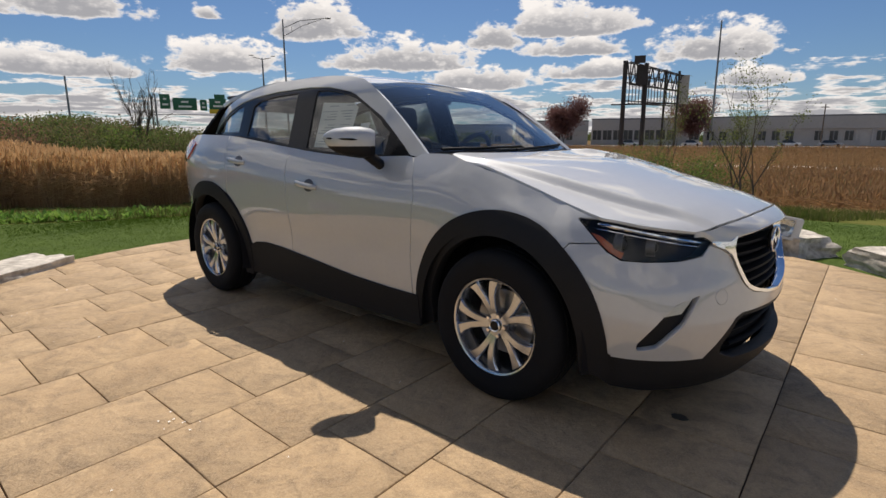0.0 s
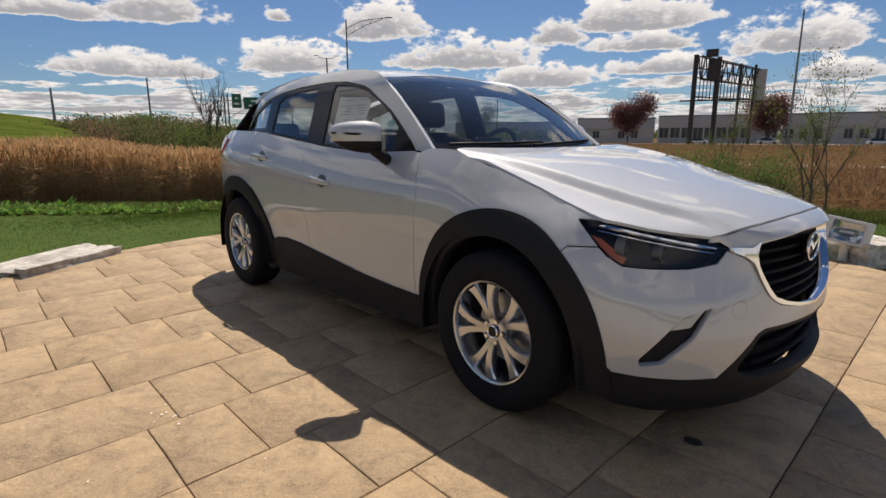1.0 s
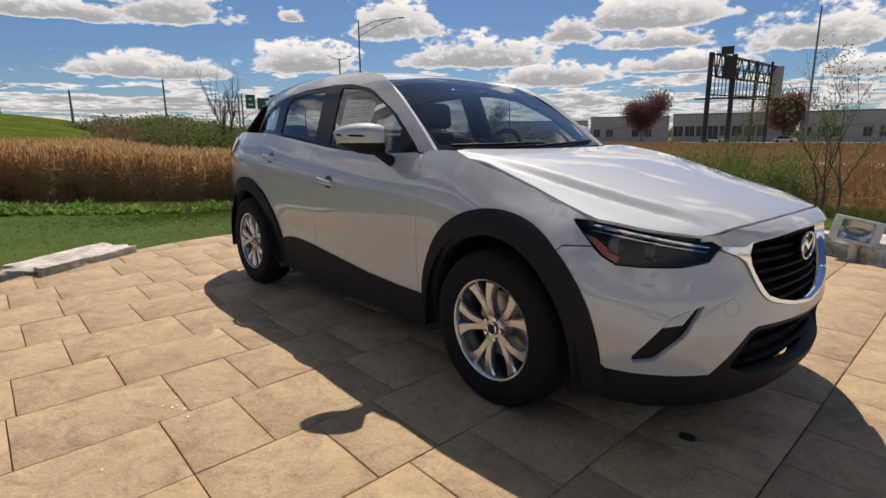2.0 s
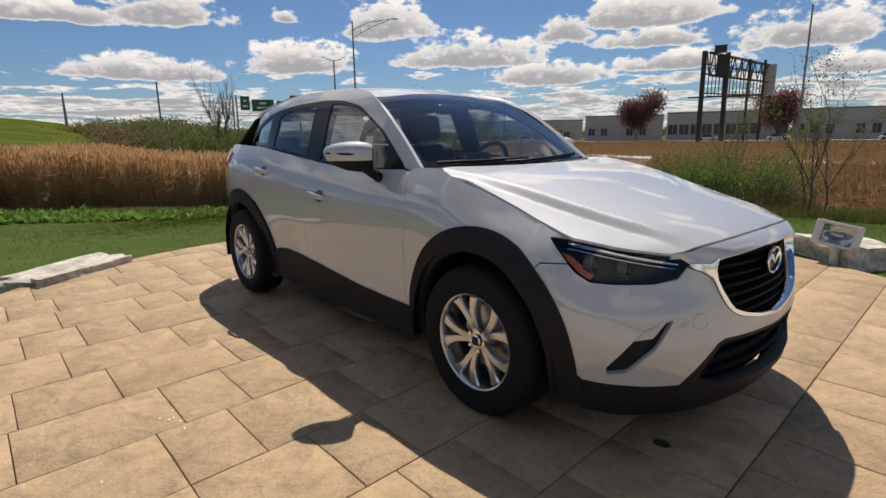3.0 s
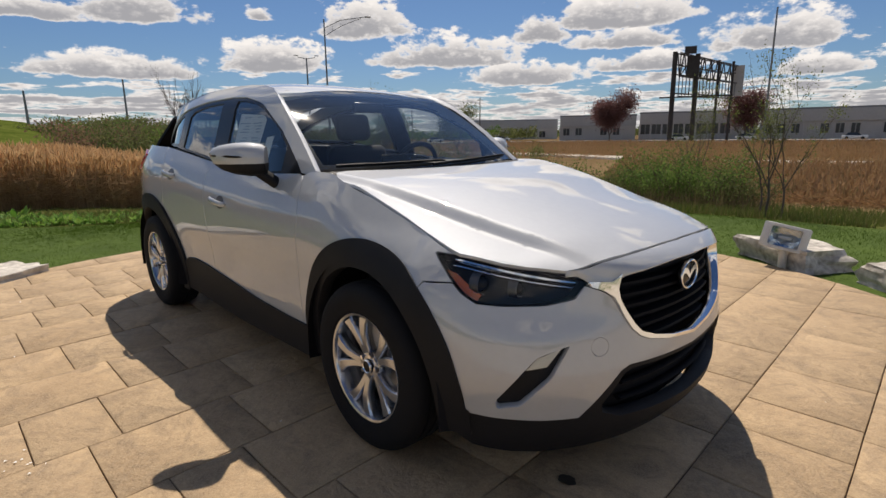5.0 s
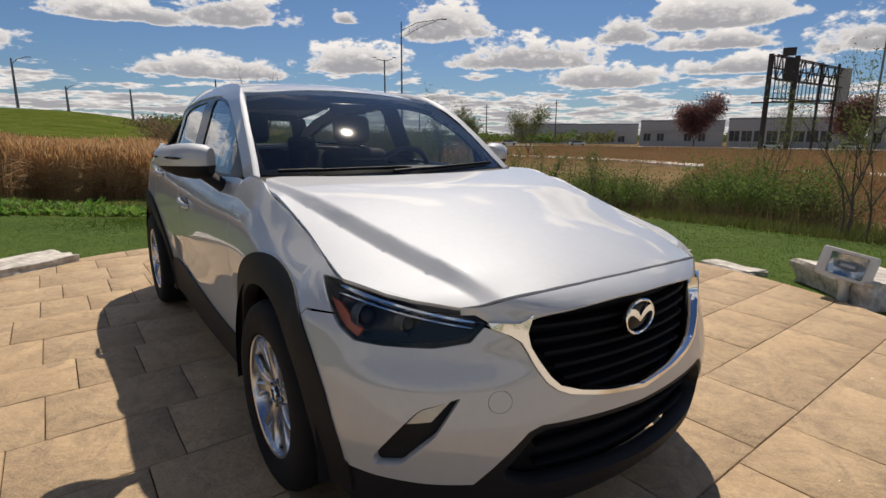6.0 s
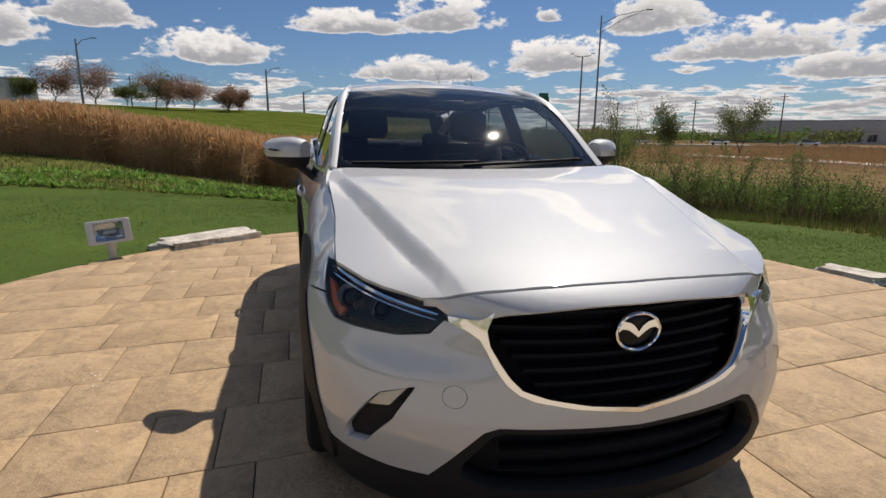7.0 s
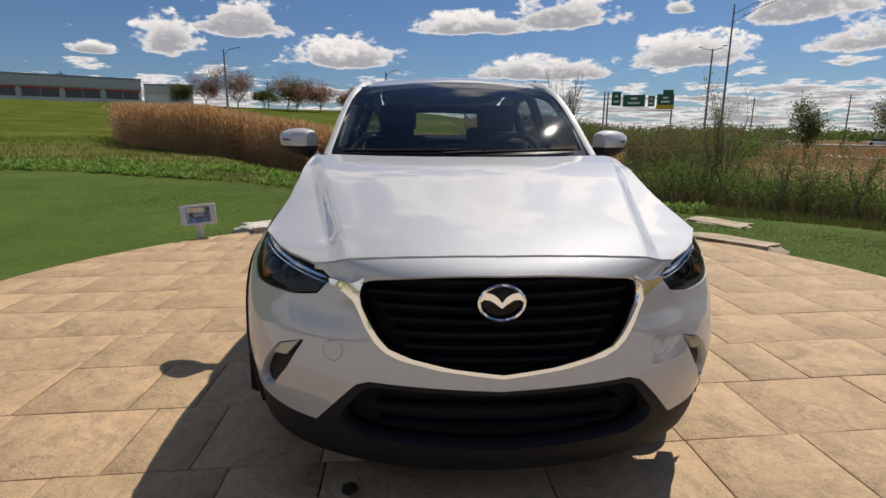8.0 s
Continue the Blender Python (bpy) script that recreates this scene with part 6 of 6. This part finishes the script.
# saplings
for a, r, w, h in ((100.5, 10.6, 1.9, 1.2), (103.5, 11.2, 2.2, 1.35), (106.5, 10.9, 1.6, 1.0)):
    x, y = polar(a, r)
    bush(x, y, w, h, BUSH_M, "wild green thicket bush with brown stems", leaves=4600, leaf=0.024, stems=30, group="bushes in the thicket")
for a, r, h in ((90.0, 8.2, 3.2), (88.9, 8.5, 2.6), (91.0, 8.4, 2.4), (102.5, 11.9, 3.3), (104.2, 12.2, 2.7), (120, 9.2, 1.7), (126, 9.0, 1.8), (131, 9.3, 1.6), (133.5, 9.1, 1.9), (141.5, 10.4, 3.5), (142.6, 10.9, 3.2), (143.4, 11.2, 3.0), (152, 13.5, 3.2), (153.5, 14.0, 2.6), (155, 14.5, 2.9), (137, 11.6, 2.4), (147, 12.4, 2.5)):
    x, y = polar(a, r)
    tree(x, y, h, BUD_M, "thin sapling with bare stems and a few leaves", 0.7, 800, 0.017, 4, "saplings in the thicket", "sapling", trunk=0.2, kids=2, spread=0.36, stout=0.30, full=0.025)

# the bare tree and the scrub behind the reeds
tree(-36.7, 10.6, 7.8, OLIVE_M, "bare grey tree with fine upright twigs behind the reeds", 0.4, 60, 0.05, 4, trunk=0.14, kids=4, spread=0.30, stout=0.5)
SCRUB_M = island_material("spring_scrub", [(0.08, 0.09, 0.035), (0.15, 0.16, 0.06), (0.17, 0.13, 0.08), (0.14, 0.19, 0.055)], 0.8, 0.4)
BELT = curve([147, 152, 158, 161, 163, 168, 171, 174], [0.6, 0.7, 0.7, 0.8, 1.4, 2.0, 1.6, 1.2])
for k in range(64):
    a = 147 + 23.5 * k / 63 + rs.uniform(-0.5, 0.5)
    r = rs.uniform(36, 58) if k % 3 else rs.uniform(60, 95)
    x, y = seen(a, r)
    tall = (1.2 + r * math.tan(radians(BELT(a) + rs.uniform(-0.9, 0.1))) - ground_h(x, y)) * 0.92
    bush(x, y, 4.6 * r / 45, max(tall, 1.2), (SCRUB_M, BUSH_M, SCRUB_M, OLIVE_M, RUST_M if k % 2 else SCRUB_M)[k % 5], "large scrub bush behind the reeds", leaves=3000, leaf=0.075 * r / 45, stems=18, group="scrub behind the reeds", bare=0.02)
for k in range(40):
    a = 86 + 86 * k / 39 + rs.uniform(-1, 1)
    r = rs.uniform(190, 260)
    if 92 < a < 126:
        r += 60
    x, y = seen(a, r)
    bush(x, y, 16, rs.uniform(3.0, 5.5), OLIVE_M if k % 3 else BUSH_M, "far belt of trees on the horizon", leaves=1100, leaf=0.42, stems=8, group="far trees", bare=0.0)
# trees on the hill
for a, r, h, m in ((-158.2, 112, 3.4, OLIVE_M), (-160.4, 110, 5.0, RUST_M), (-163.3, 108, 6.6, RUST_M), (-165.7, 112, 3.4, OLIVE_M), (-168.0, 106, 5.0, OLIVE_M), (-168.9, 104, 5.6, RUST_M), (-171.2, 104, 5.0, RUST_M), (-174.2, 104, 3.9, RUST_M), (-175.2, 106, 3.3, RUST_M)):
    x, y = seen(a, r)
    tree(x, y, h * 1.5, m, "small spring tree with reddish leaves on the hill", 1.25, 7000, 0.095, 4, "trees on the hill", trunk=0.12, full=0.075, stout=0.6, spread=0.8)
# plum-leaved trees and others by the works
for a, r, h, m in ((119.7, 150, 15.0, PLUM_M), (107.6, 160, 15.5, PLUM_M), (135.4, 62, 7.6, OLIVE_M), (141.6, 54, 6.2, OLIVE_M)):
    x, y = seen(a, r)
    tree(x, y, h, m, "plum-leaved tree beside the works" if m is PLUM_M else "light green spring tree on the flat land", 0.62 if m is PLUM_M else 0.75, 18000 if m is PLUM_M else 5200, 0.20 if m is PLUM_M else 0.075, 4, trunk=0.12, full=0.075 if m is PLUM_M else 0.05, stout=0.5)

# ---------- road, poles, signs, works ----------
ASPH = material("old_asphalt", (0.30, 0.29, 0.27), 0.85, 0, 0.15, 0.5, 0.2, 20)
GALV = material("galvanised_steel", (0.22, 0.23, 0.24), 0.5, 0.6, 0.15, 2)
BROWNSTEEL = material("weathered_steel", (0.055, 0.05, 0.05), 0.7, 0.3, 0.25, 1.5)
SIGN = material("green_sign_sheet", (0.01, 0.12, 0.06), 0.45, 0, 0.08, 1)
YEL = material("yellow_sign_sheet", (0.65, 0.42, 0.02), 0.45, 0, 0.08, 1)
WHITE = material("white_sign_print", (0.75, 0.76, 0.75), 0.5, 0, 0.05, 1)
WALLH = material("light_metal_cladding", (0.55, 0.56, 0.58), 0.6, 0, 0.08, 0.12, 0.1, 2)
WALLW = material("pale_precast_wall", (0.46, 0.46, 0.455), 0.85, 0, 0.10, 0.12, 0.1, 2)
WALLG = material("grey_precast_wall", (0.40, 0.41, 0.42), 0.85, 0, 0.10, 0.12, 0.1, 2)
REDBAND = material("red_band", (0.40, 0.03, 0.03), 0.6, 0, 0.1, 1)
WINDOW = material("dark_window", (0.03, 0.04, 0.05), 0.12, 0, 0.2, 0.5)

rv, rf = [], []
for k in range(40):
    a = 84 + 90 * k / 39
    for r in (132, 141):
        x, y = seen(a, r + 12 * math.sin(radians((a - 84) * 2)))
        rv.append((x, y, ground_h(x, y) + 0.35))
for k in range(39):
    rf.append((2 * k, 2 * k + 1, 2 * k + 3, 2 * k + 2))
me = bpy.data.meshes.new("road")
me.from_pydata(rv + [(x, y, z - 0.6) for x, y, z in rv], [], rf + [(2 * k + 80, 2 * k, 2 * k + 2, 2 * k + 82) for k in range(39)])
tagged(part("road", me, ASPH), "pale asphalt highway beyond the marsh", "road", kind="structure")


def street_pole(a, r, top_el, arm, label, double=False):
    x, y = seen(a, r)
    g = ground_h(x, y)
    h = 1.15 + r * math.tan(radians(top_el)) - g
    t = thing("street_lamp", label, "street lamp", "street lamps", at=(x, y, g))
    k = r / 62
    part("pole", tube_bm([(0, 0, 0), (0, 0, h * 0.5), (0, 0, h)], [0.13 * k, 0.10 * k, 0.075 * k], 8), GALV, t)
    # the arm reaches across the line of sight
    side_v = Vector((math.cos(radians(a - 90)), math.sin(radians(a - 90)), 0))
    for s in ((1, -1) if double else (1,)):
        d = side_v * s
        if arm:
            part("arm", tube_bm([Vector((0, 0, h - (0.2 if double else 0.9))), d * arm * 0.4 + Vector((0, 0, h - 0.05)), d * arm + Vector((0, 0, h + (0.1 if double else 0.35)))], 0.035 * k, 6), GALV, t)
            part("lamp", box_bm(-0.32, 0.32, -0.11, 0.11, -0.06, 0.06, 0.04, Matrix.Translation(d * (arm + 0.3) + Vector((0, 0, h + 0.36))) @ Matrix.Rotation(math.atan2(d.y, d.x), 4, "Z")), GALV, t)
    if arm > 4:
        # the long arm is a truss of two rails
        part("arm_brace", tube_bm([Vector((0, 0, h - 1.7)), side_v * arm * 0.45 + Vector((0, 0, h - 0.55)), side_v * arm * 0.9 + Vector((0, 0, h + 0.2))], 0.03 * k, 6), GALV, t)
        for u in (0.2, 0.4, 0.6):
            part("arm_strut", tube_bm([side_v * arm * u + Vector((0, 0, h - 0.9 + 1.3 * u)), side_v * arm * u + Vector((0, 0, h - 1.7 + 2.2 * u))], 0.02 * k, 5), GALV, t)
    return t


street_pole(148.6, 62, 11.2, 4.4, "tall grey street lamp with one long arm")
street_pole(150.4, 92, 7.6, 1.3, "grey street lamp with two short arms", True)
street_pole(166.7, 100, 5.2, 0, "thin grey street mast on the plain")
street_pole(173.9, 120, 4.0, 0, "thin grey street mast on the plain")
street_pole(-177.9, 112, 6.0, 2.0, "grey street lamp on the hill")
street_pole(178.7, 150, 4.0, 1.6, "grey street lamp on the hill")
street_pole(-162.4, 96, 7.6, 2.0, "grey street lamp with a curved arm on the hill")
street_pole(106.2, 64, 10.4, 0, "tall plain steel mast")
for a, el in ((146.9, 3.3), (139.9, 3.3), (132.8, 3.7), (97.2, 2.8), (-166, 4.8), (-149, 4.9)):
    x, y = seen(a, 150)
    g = ground_h(x, y)
    h = 1.15 + 150 * math.tan(radians(el)) - g
    t = thing("utility_pole", "wooden utility pole with a crossarm", "utility pole", "utility poles", at=(x, y, g))
    part("pole", tube_bm([(0, 0, 0), (0, 0, h)], [0.17, 0.11], 8), BARK, t)
    part("crossarm", box_bm(-0.07, 0.07, -0.8, 0.8, h - 0.75, h - 0.6, 0.02, pose(0, 0, 0, 0, 0, a)), BARK, t)


def facing(a, r, z=0.0):
    """A pose at a bearing and distance whose local x runs to the right and local -y looks back at the car."""
    x, y = seen(a, r)
    return pose(x, y, z, 0, 0, a - 90)


# pale gravel track across the marsh
GRAVEL = material("pale_gravel", (0.42, 0.37, 0.31), 0.95, 0, 0.2, 0.8, 0.3, 12)
tv, tf = [], []
for k in range(45):
    a = 80 + 60 * k / 44
    for r, dz in ((TRACK_R(a) - 0.4, -0.5), (TRACK_R(a), 0.16), (TRACK_R(a) + 3.4 + 0.5 * math.sin(a), 0.22), (TRACK_R(a) + 4.0, -0.5)):
        x, y = polar(a, r)
        tv.append((x, y, ground_h(x, y) + dz))
for k in range(44):
    tf += [(4 * k + j, 4 * k + j + 1, 4 * k + j + 5, 4 * k + j + 4) for j in range(3)]
me = bpy.data.meshes.new("track")
me.from_pydata(tv, [], tf)
tagged(part("track", me, GRAVEL), "pale gravel track across the marsh", "track", kind="structure")

# sign gantry over the highway
gz = ground_h(*seen(157, 170))
gan = thing("sign_gantry", "steel gantry with green highway signs", "road sign")
gan.matrix_world = facing(156.9, 172, gz)
H0 = 1.15 + 172 * math.tan(radians(2.3)) - gz
for px in (-9.6, -8.6, 9.3):
    part("post", tube_bm([(px, 0.4, 0), (px, 0.4, H0 + 5.2 if px < 0 else H0)], 0.22, 8), GALV, gan)
for z in (H0 - 0.3, H0 + 3.3):
    part("beam", tube_bm([(-9.6, 0.4, z), (9.3, 0.4, z)], 0.12, 6), GALV, gan)
for px, w, z0, h, m in ((-6.2, 2.6, 1.2, 4.0, SIGN), (-1.2, 6.2, 0.9, 3.4, SIGN), (3.6, 1.8, 0.9, 3.0, SIGN), (7.4, 4.6, 1.3, 3.0, SIGN), (7.4, 4.8, 0.1, 1.2, YEL), (8.0, 2.8, 4.3, 1.2, SIGN)):
    s = part("sign_panel", box_bm(px - w / 2, px + w / 2, -0.05, 0.05, H0 + z0, H0 + z0 + h, 0.03), m, gan, "green sign sheet" if m is SIGN else "yellow sign sheet")
    if m is SIGN and h > 2:
        for kz, kw in ((0.68, 0.30), (0.30, 0.55)):
            part("sign_print", box_bm(px - w * kw / 2, px + w * kw / 2, -0.08, -0.055, H0 + z0 + h * kz - 0.25, H0 + z0 + h * kz + 0.25), WHITE, s)

# billboard frame seen from behind
bz = ground_h(*seen(111, 118))
bb = thing("billboard", "bare steel billboard frame on dark columns", "billboard")
bb.matrix_world = facing(111.2, 118, bz)
zb, zt = 1.15 + 118 * math.tan(radians(3.3)) - bz, 1.15 + 118 * math.tan(radians(7.3)) - bz
# two heavy columns carry the near end, two slender ones the far end; the face runs away from the viewer
NEAR, FAR = Vector((-5.0, 0.0, 0)), Vector((6.0, 15.0, 0))
HT = zt - zb


def along(u, z, back=0.0):
    p = NEAR + (FAR - NEAR) * u
    q = Vector((0.81, -0.59, 0)) * back
    return (p.x + q.x, p.y + q.y, zb + z * (1 - 0.20 * u))


for u, w, back, base in ((0.0, 0.46, -1.2, 0.0), (0.24, 0.46, 0.5, 0.0), (0.70, 0.26, -0.8, 0.0), (0.86, 0.26, 0.4, 0.0)):
    px, py, _ = along(u, 0, back)
    part("column", tube_bm([(px, py, base), (px, py, zb + HT * (1.02 - 0.16 * u))], w, 10), BROWNSTEEL, bb)
for z, back in ((0.0, 0.0), (0.08, -1.4), (0.46, 0.0), (0.52, -1.4), (0.74, -1.4), (0.98, 0.0), (1.0, -1.4)):
    part("rail", tube_bm([along(0, HT * z, back), along(1, HT * z, back)], 0.14, 5), BROWNSTEEL, bb)
for j in range(19):
    u = j / 18
    part("slat", tube_bm([along(u, HT * 0.02, 0.1), along(u, HT * (0.46 if j % 3 else 0.98), 0.1)], 0.10, 5), GALV if j % 3 else BROWNSTEEL, bb)
    if j < 18:
        part("brace", tube_bm([along(u, HT * (0.98 if j % 2 else 0.50)), along(u + 1 / 18, HT * (0.50 if j % 2 else 0.98), -1.4)], 0.12, 4), BROWNSTEEL, bb)
        if j % 2:
            part("strut", tube_bm([along(u, HT * 0.76), along(u, HT * 0.74, -1.4)], 0.11, 4), BROWNSTEEL, bb)
for u in (0.12, 0.30, 0.5):
    part("cross_tie", tube_bm([along(u, HT * 0.52, -1.4), along(u + 0.16, HT, -1.4)], 0.13, 4), BROWNSTEEL, bb)
part("catwalk", box_bm(-8.2, 4.6, -1.9, -1.0, zb - 0.35, zb - 0.12), BROWNSTEEL, bb)
part("top_board", box_bm(-4.3, -2.2, 0.3, 0.5, zb + HT * 0.95, zb + HT * 1.12), BROWNSTEEL, bb, "small dark board on top")
part("sheet", box_bm(-3.8, -1.6, 1.9, 2.05, zb + HT * 0.45, zb + HT * 0.92), BROWNSTEEL, bb)
part("end_panel", box_bm(5.0, 7.0, 14.6, 14.8, zb + HT * 0.06, zb + HT * 0.80), WALLW, bb, "white panel at the far end")


def works(a0, a1, r, z1_el, wall, label, bays, wins, band=None, base_el=-0.7, dz=0.0):
    """A long low industrial building between two bearings, its front square to the middle one."""
    am = (a0 + a1) / 2
    half_w = r * math.tan(radians(abs(a1 - a0) / 2))
    x, y = seen(am, r)
    z0 = 1.15 + r * math.tan(radians(base_el)) + dz
    h = 1.15 + r * math.tan(radians(z1_el)) - z0
    t = thing("works_building", label, "building", "works buildings")
    t.matrix_world = facing(am, r, z0)
    part("wall", box_bm(-half_w, half_w, 0, 40, -2, h), wall, t)
    part("roof_edge", box_bm(-half_w - 0.2, half_w + 0.2, -0.25, 40.2, h, h + 0.45), GALV, t)
    part("fascia", box_bm(-half_w - 0.1, half_w + 0.1, -0.45, -0.01, h * 0.58, h), WALLG, t, "grey metal fascia")
    bw = 2 * half_w / bays
    for k in range(bays):
        c = -half_w + bw * (k + 0.5)
        part("pilaster", box_bm(c - bw / 2 - 0.25, c - bw / 2 + 0.25, -0.3, -0.005, -1, h * 0.575), WALLW, t)
        if k % wins[0] != wins[0] - 1:
            w = part("window", box_bm(c - bw * wins[1] / 2, c + bw * wins[1] / 2, -0.06, 0.02, h * wins[2], h * wins[3]), WINDOW, t)
            part("mullion", box_bm(c - 0.12, c + 0.12, -0.12, -0.062, h * wins[2], h * wins[3]), GALV, w)
    if band:
        part("band", box_bm(-half_w, half_w, -0.12, -0.02, h * wins[3], h * wins[3] + 0.35), band, t)
    return t


works(90.5, 106.4, 178, 1.78, WALLW, "long pale industrial building with dark windows", 15, (4, 0.55, 0.18, 0.50))
works(106.8, 116.8, 176, 1.75, WALLG, "dark glazed office front of the works", 10, (9, 0.9, 0.2, 0.86))
works(117.2, 124.5, 182, 1.6, WALLW, "pale industrial building beside the plum trees", 6, (3, 0.5, 0.2, 0.5))
works(124.8, 137.0, 235, 1.3, WALLW, "long low pale industrial building far across the marsh", 12, (3, 0.6, 0.15, 0.45))
works(-154.9, -143.0, 138, 4.4, WALLH, "grey showroom building with a red band on the hill", 4, (9, 0.86, 0.10, 0.45), REDBAND, 2.55)
works(-159.2, -155.2, 146, 4.0, WALLH, "plain grey building on the hill", 2, (1, 0.5, 0.2, 0.5), None, 2.55)


def far_car(a, r, col, turn, z=0.35):
    x, y = seen(a, r + 12 * math.sin(radians((a - 84) * 2)) if z > 0.3 else r)
    t = thing("parked_car", "small distant car standing by the road", "car", "distant cars", at=(0, 0, 0))
    t.matrix_world = pose(x, y, ground_h(x, y) + z, 0, 0, a - 90 + turn)
    m = material("far_paint", col, 0.3, 0.2, 0.05, 2, coat=0.8)
    part("body", box_bm(-2.2, 2.2, -0.85, 0.85, 0.25, 0.85, 0.15), m, t)
    part("cabin", loft_bm([[(-1.6, -0.75, 0.84), (1.2, -0.75, 0.84), (1.2, 0.75, 0.84), (-1.6, 0.75, 0.84)], [(-1.2, -0.6, 1.42), (0.5, -0.6, 1.42), (0.5, 0.6, 1.42), (-1.2, 0.6, 1.42)]]), WINDOW, t, smooth=False)
    for px in (-1.35, 1.35):
        for py in (-0.8, 0.8):
            b = lathe_bm([(0, -0.1), (0.32, -0.1), (0.32, 0.1), (0, 0.1)], 16)
            bmesh.ops.translate(b, vec=(px, py, 0.32), verts=b.verts[:])
            part("wheel", b, TYRE, t)
    return t


for a, col in ((147.2, (0.03, 0.03, 0.035)), (148.8, (0.6, 0.6, 0.6)), (144.5, (0.45, 0.46, 0.48)), (137.5, (0.6, 0.6, 0.6)), (130.5, (0.5, 0.5, 0.5)), (96.5, (0.25, 0.26, 0.28)), (99.5, (0.6, 0.6, 0.6)), (107.5, (0.5, 0.5, 0.52)), (113.2, (0.55, 0.55, 0.57))):
    far_car(a, 136, col, rs.uniform(-4, 4))
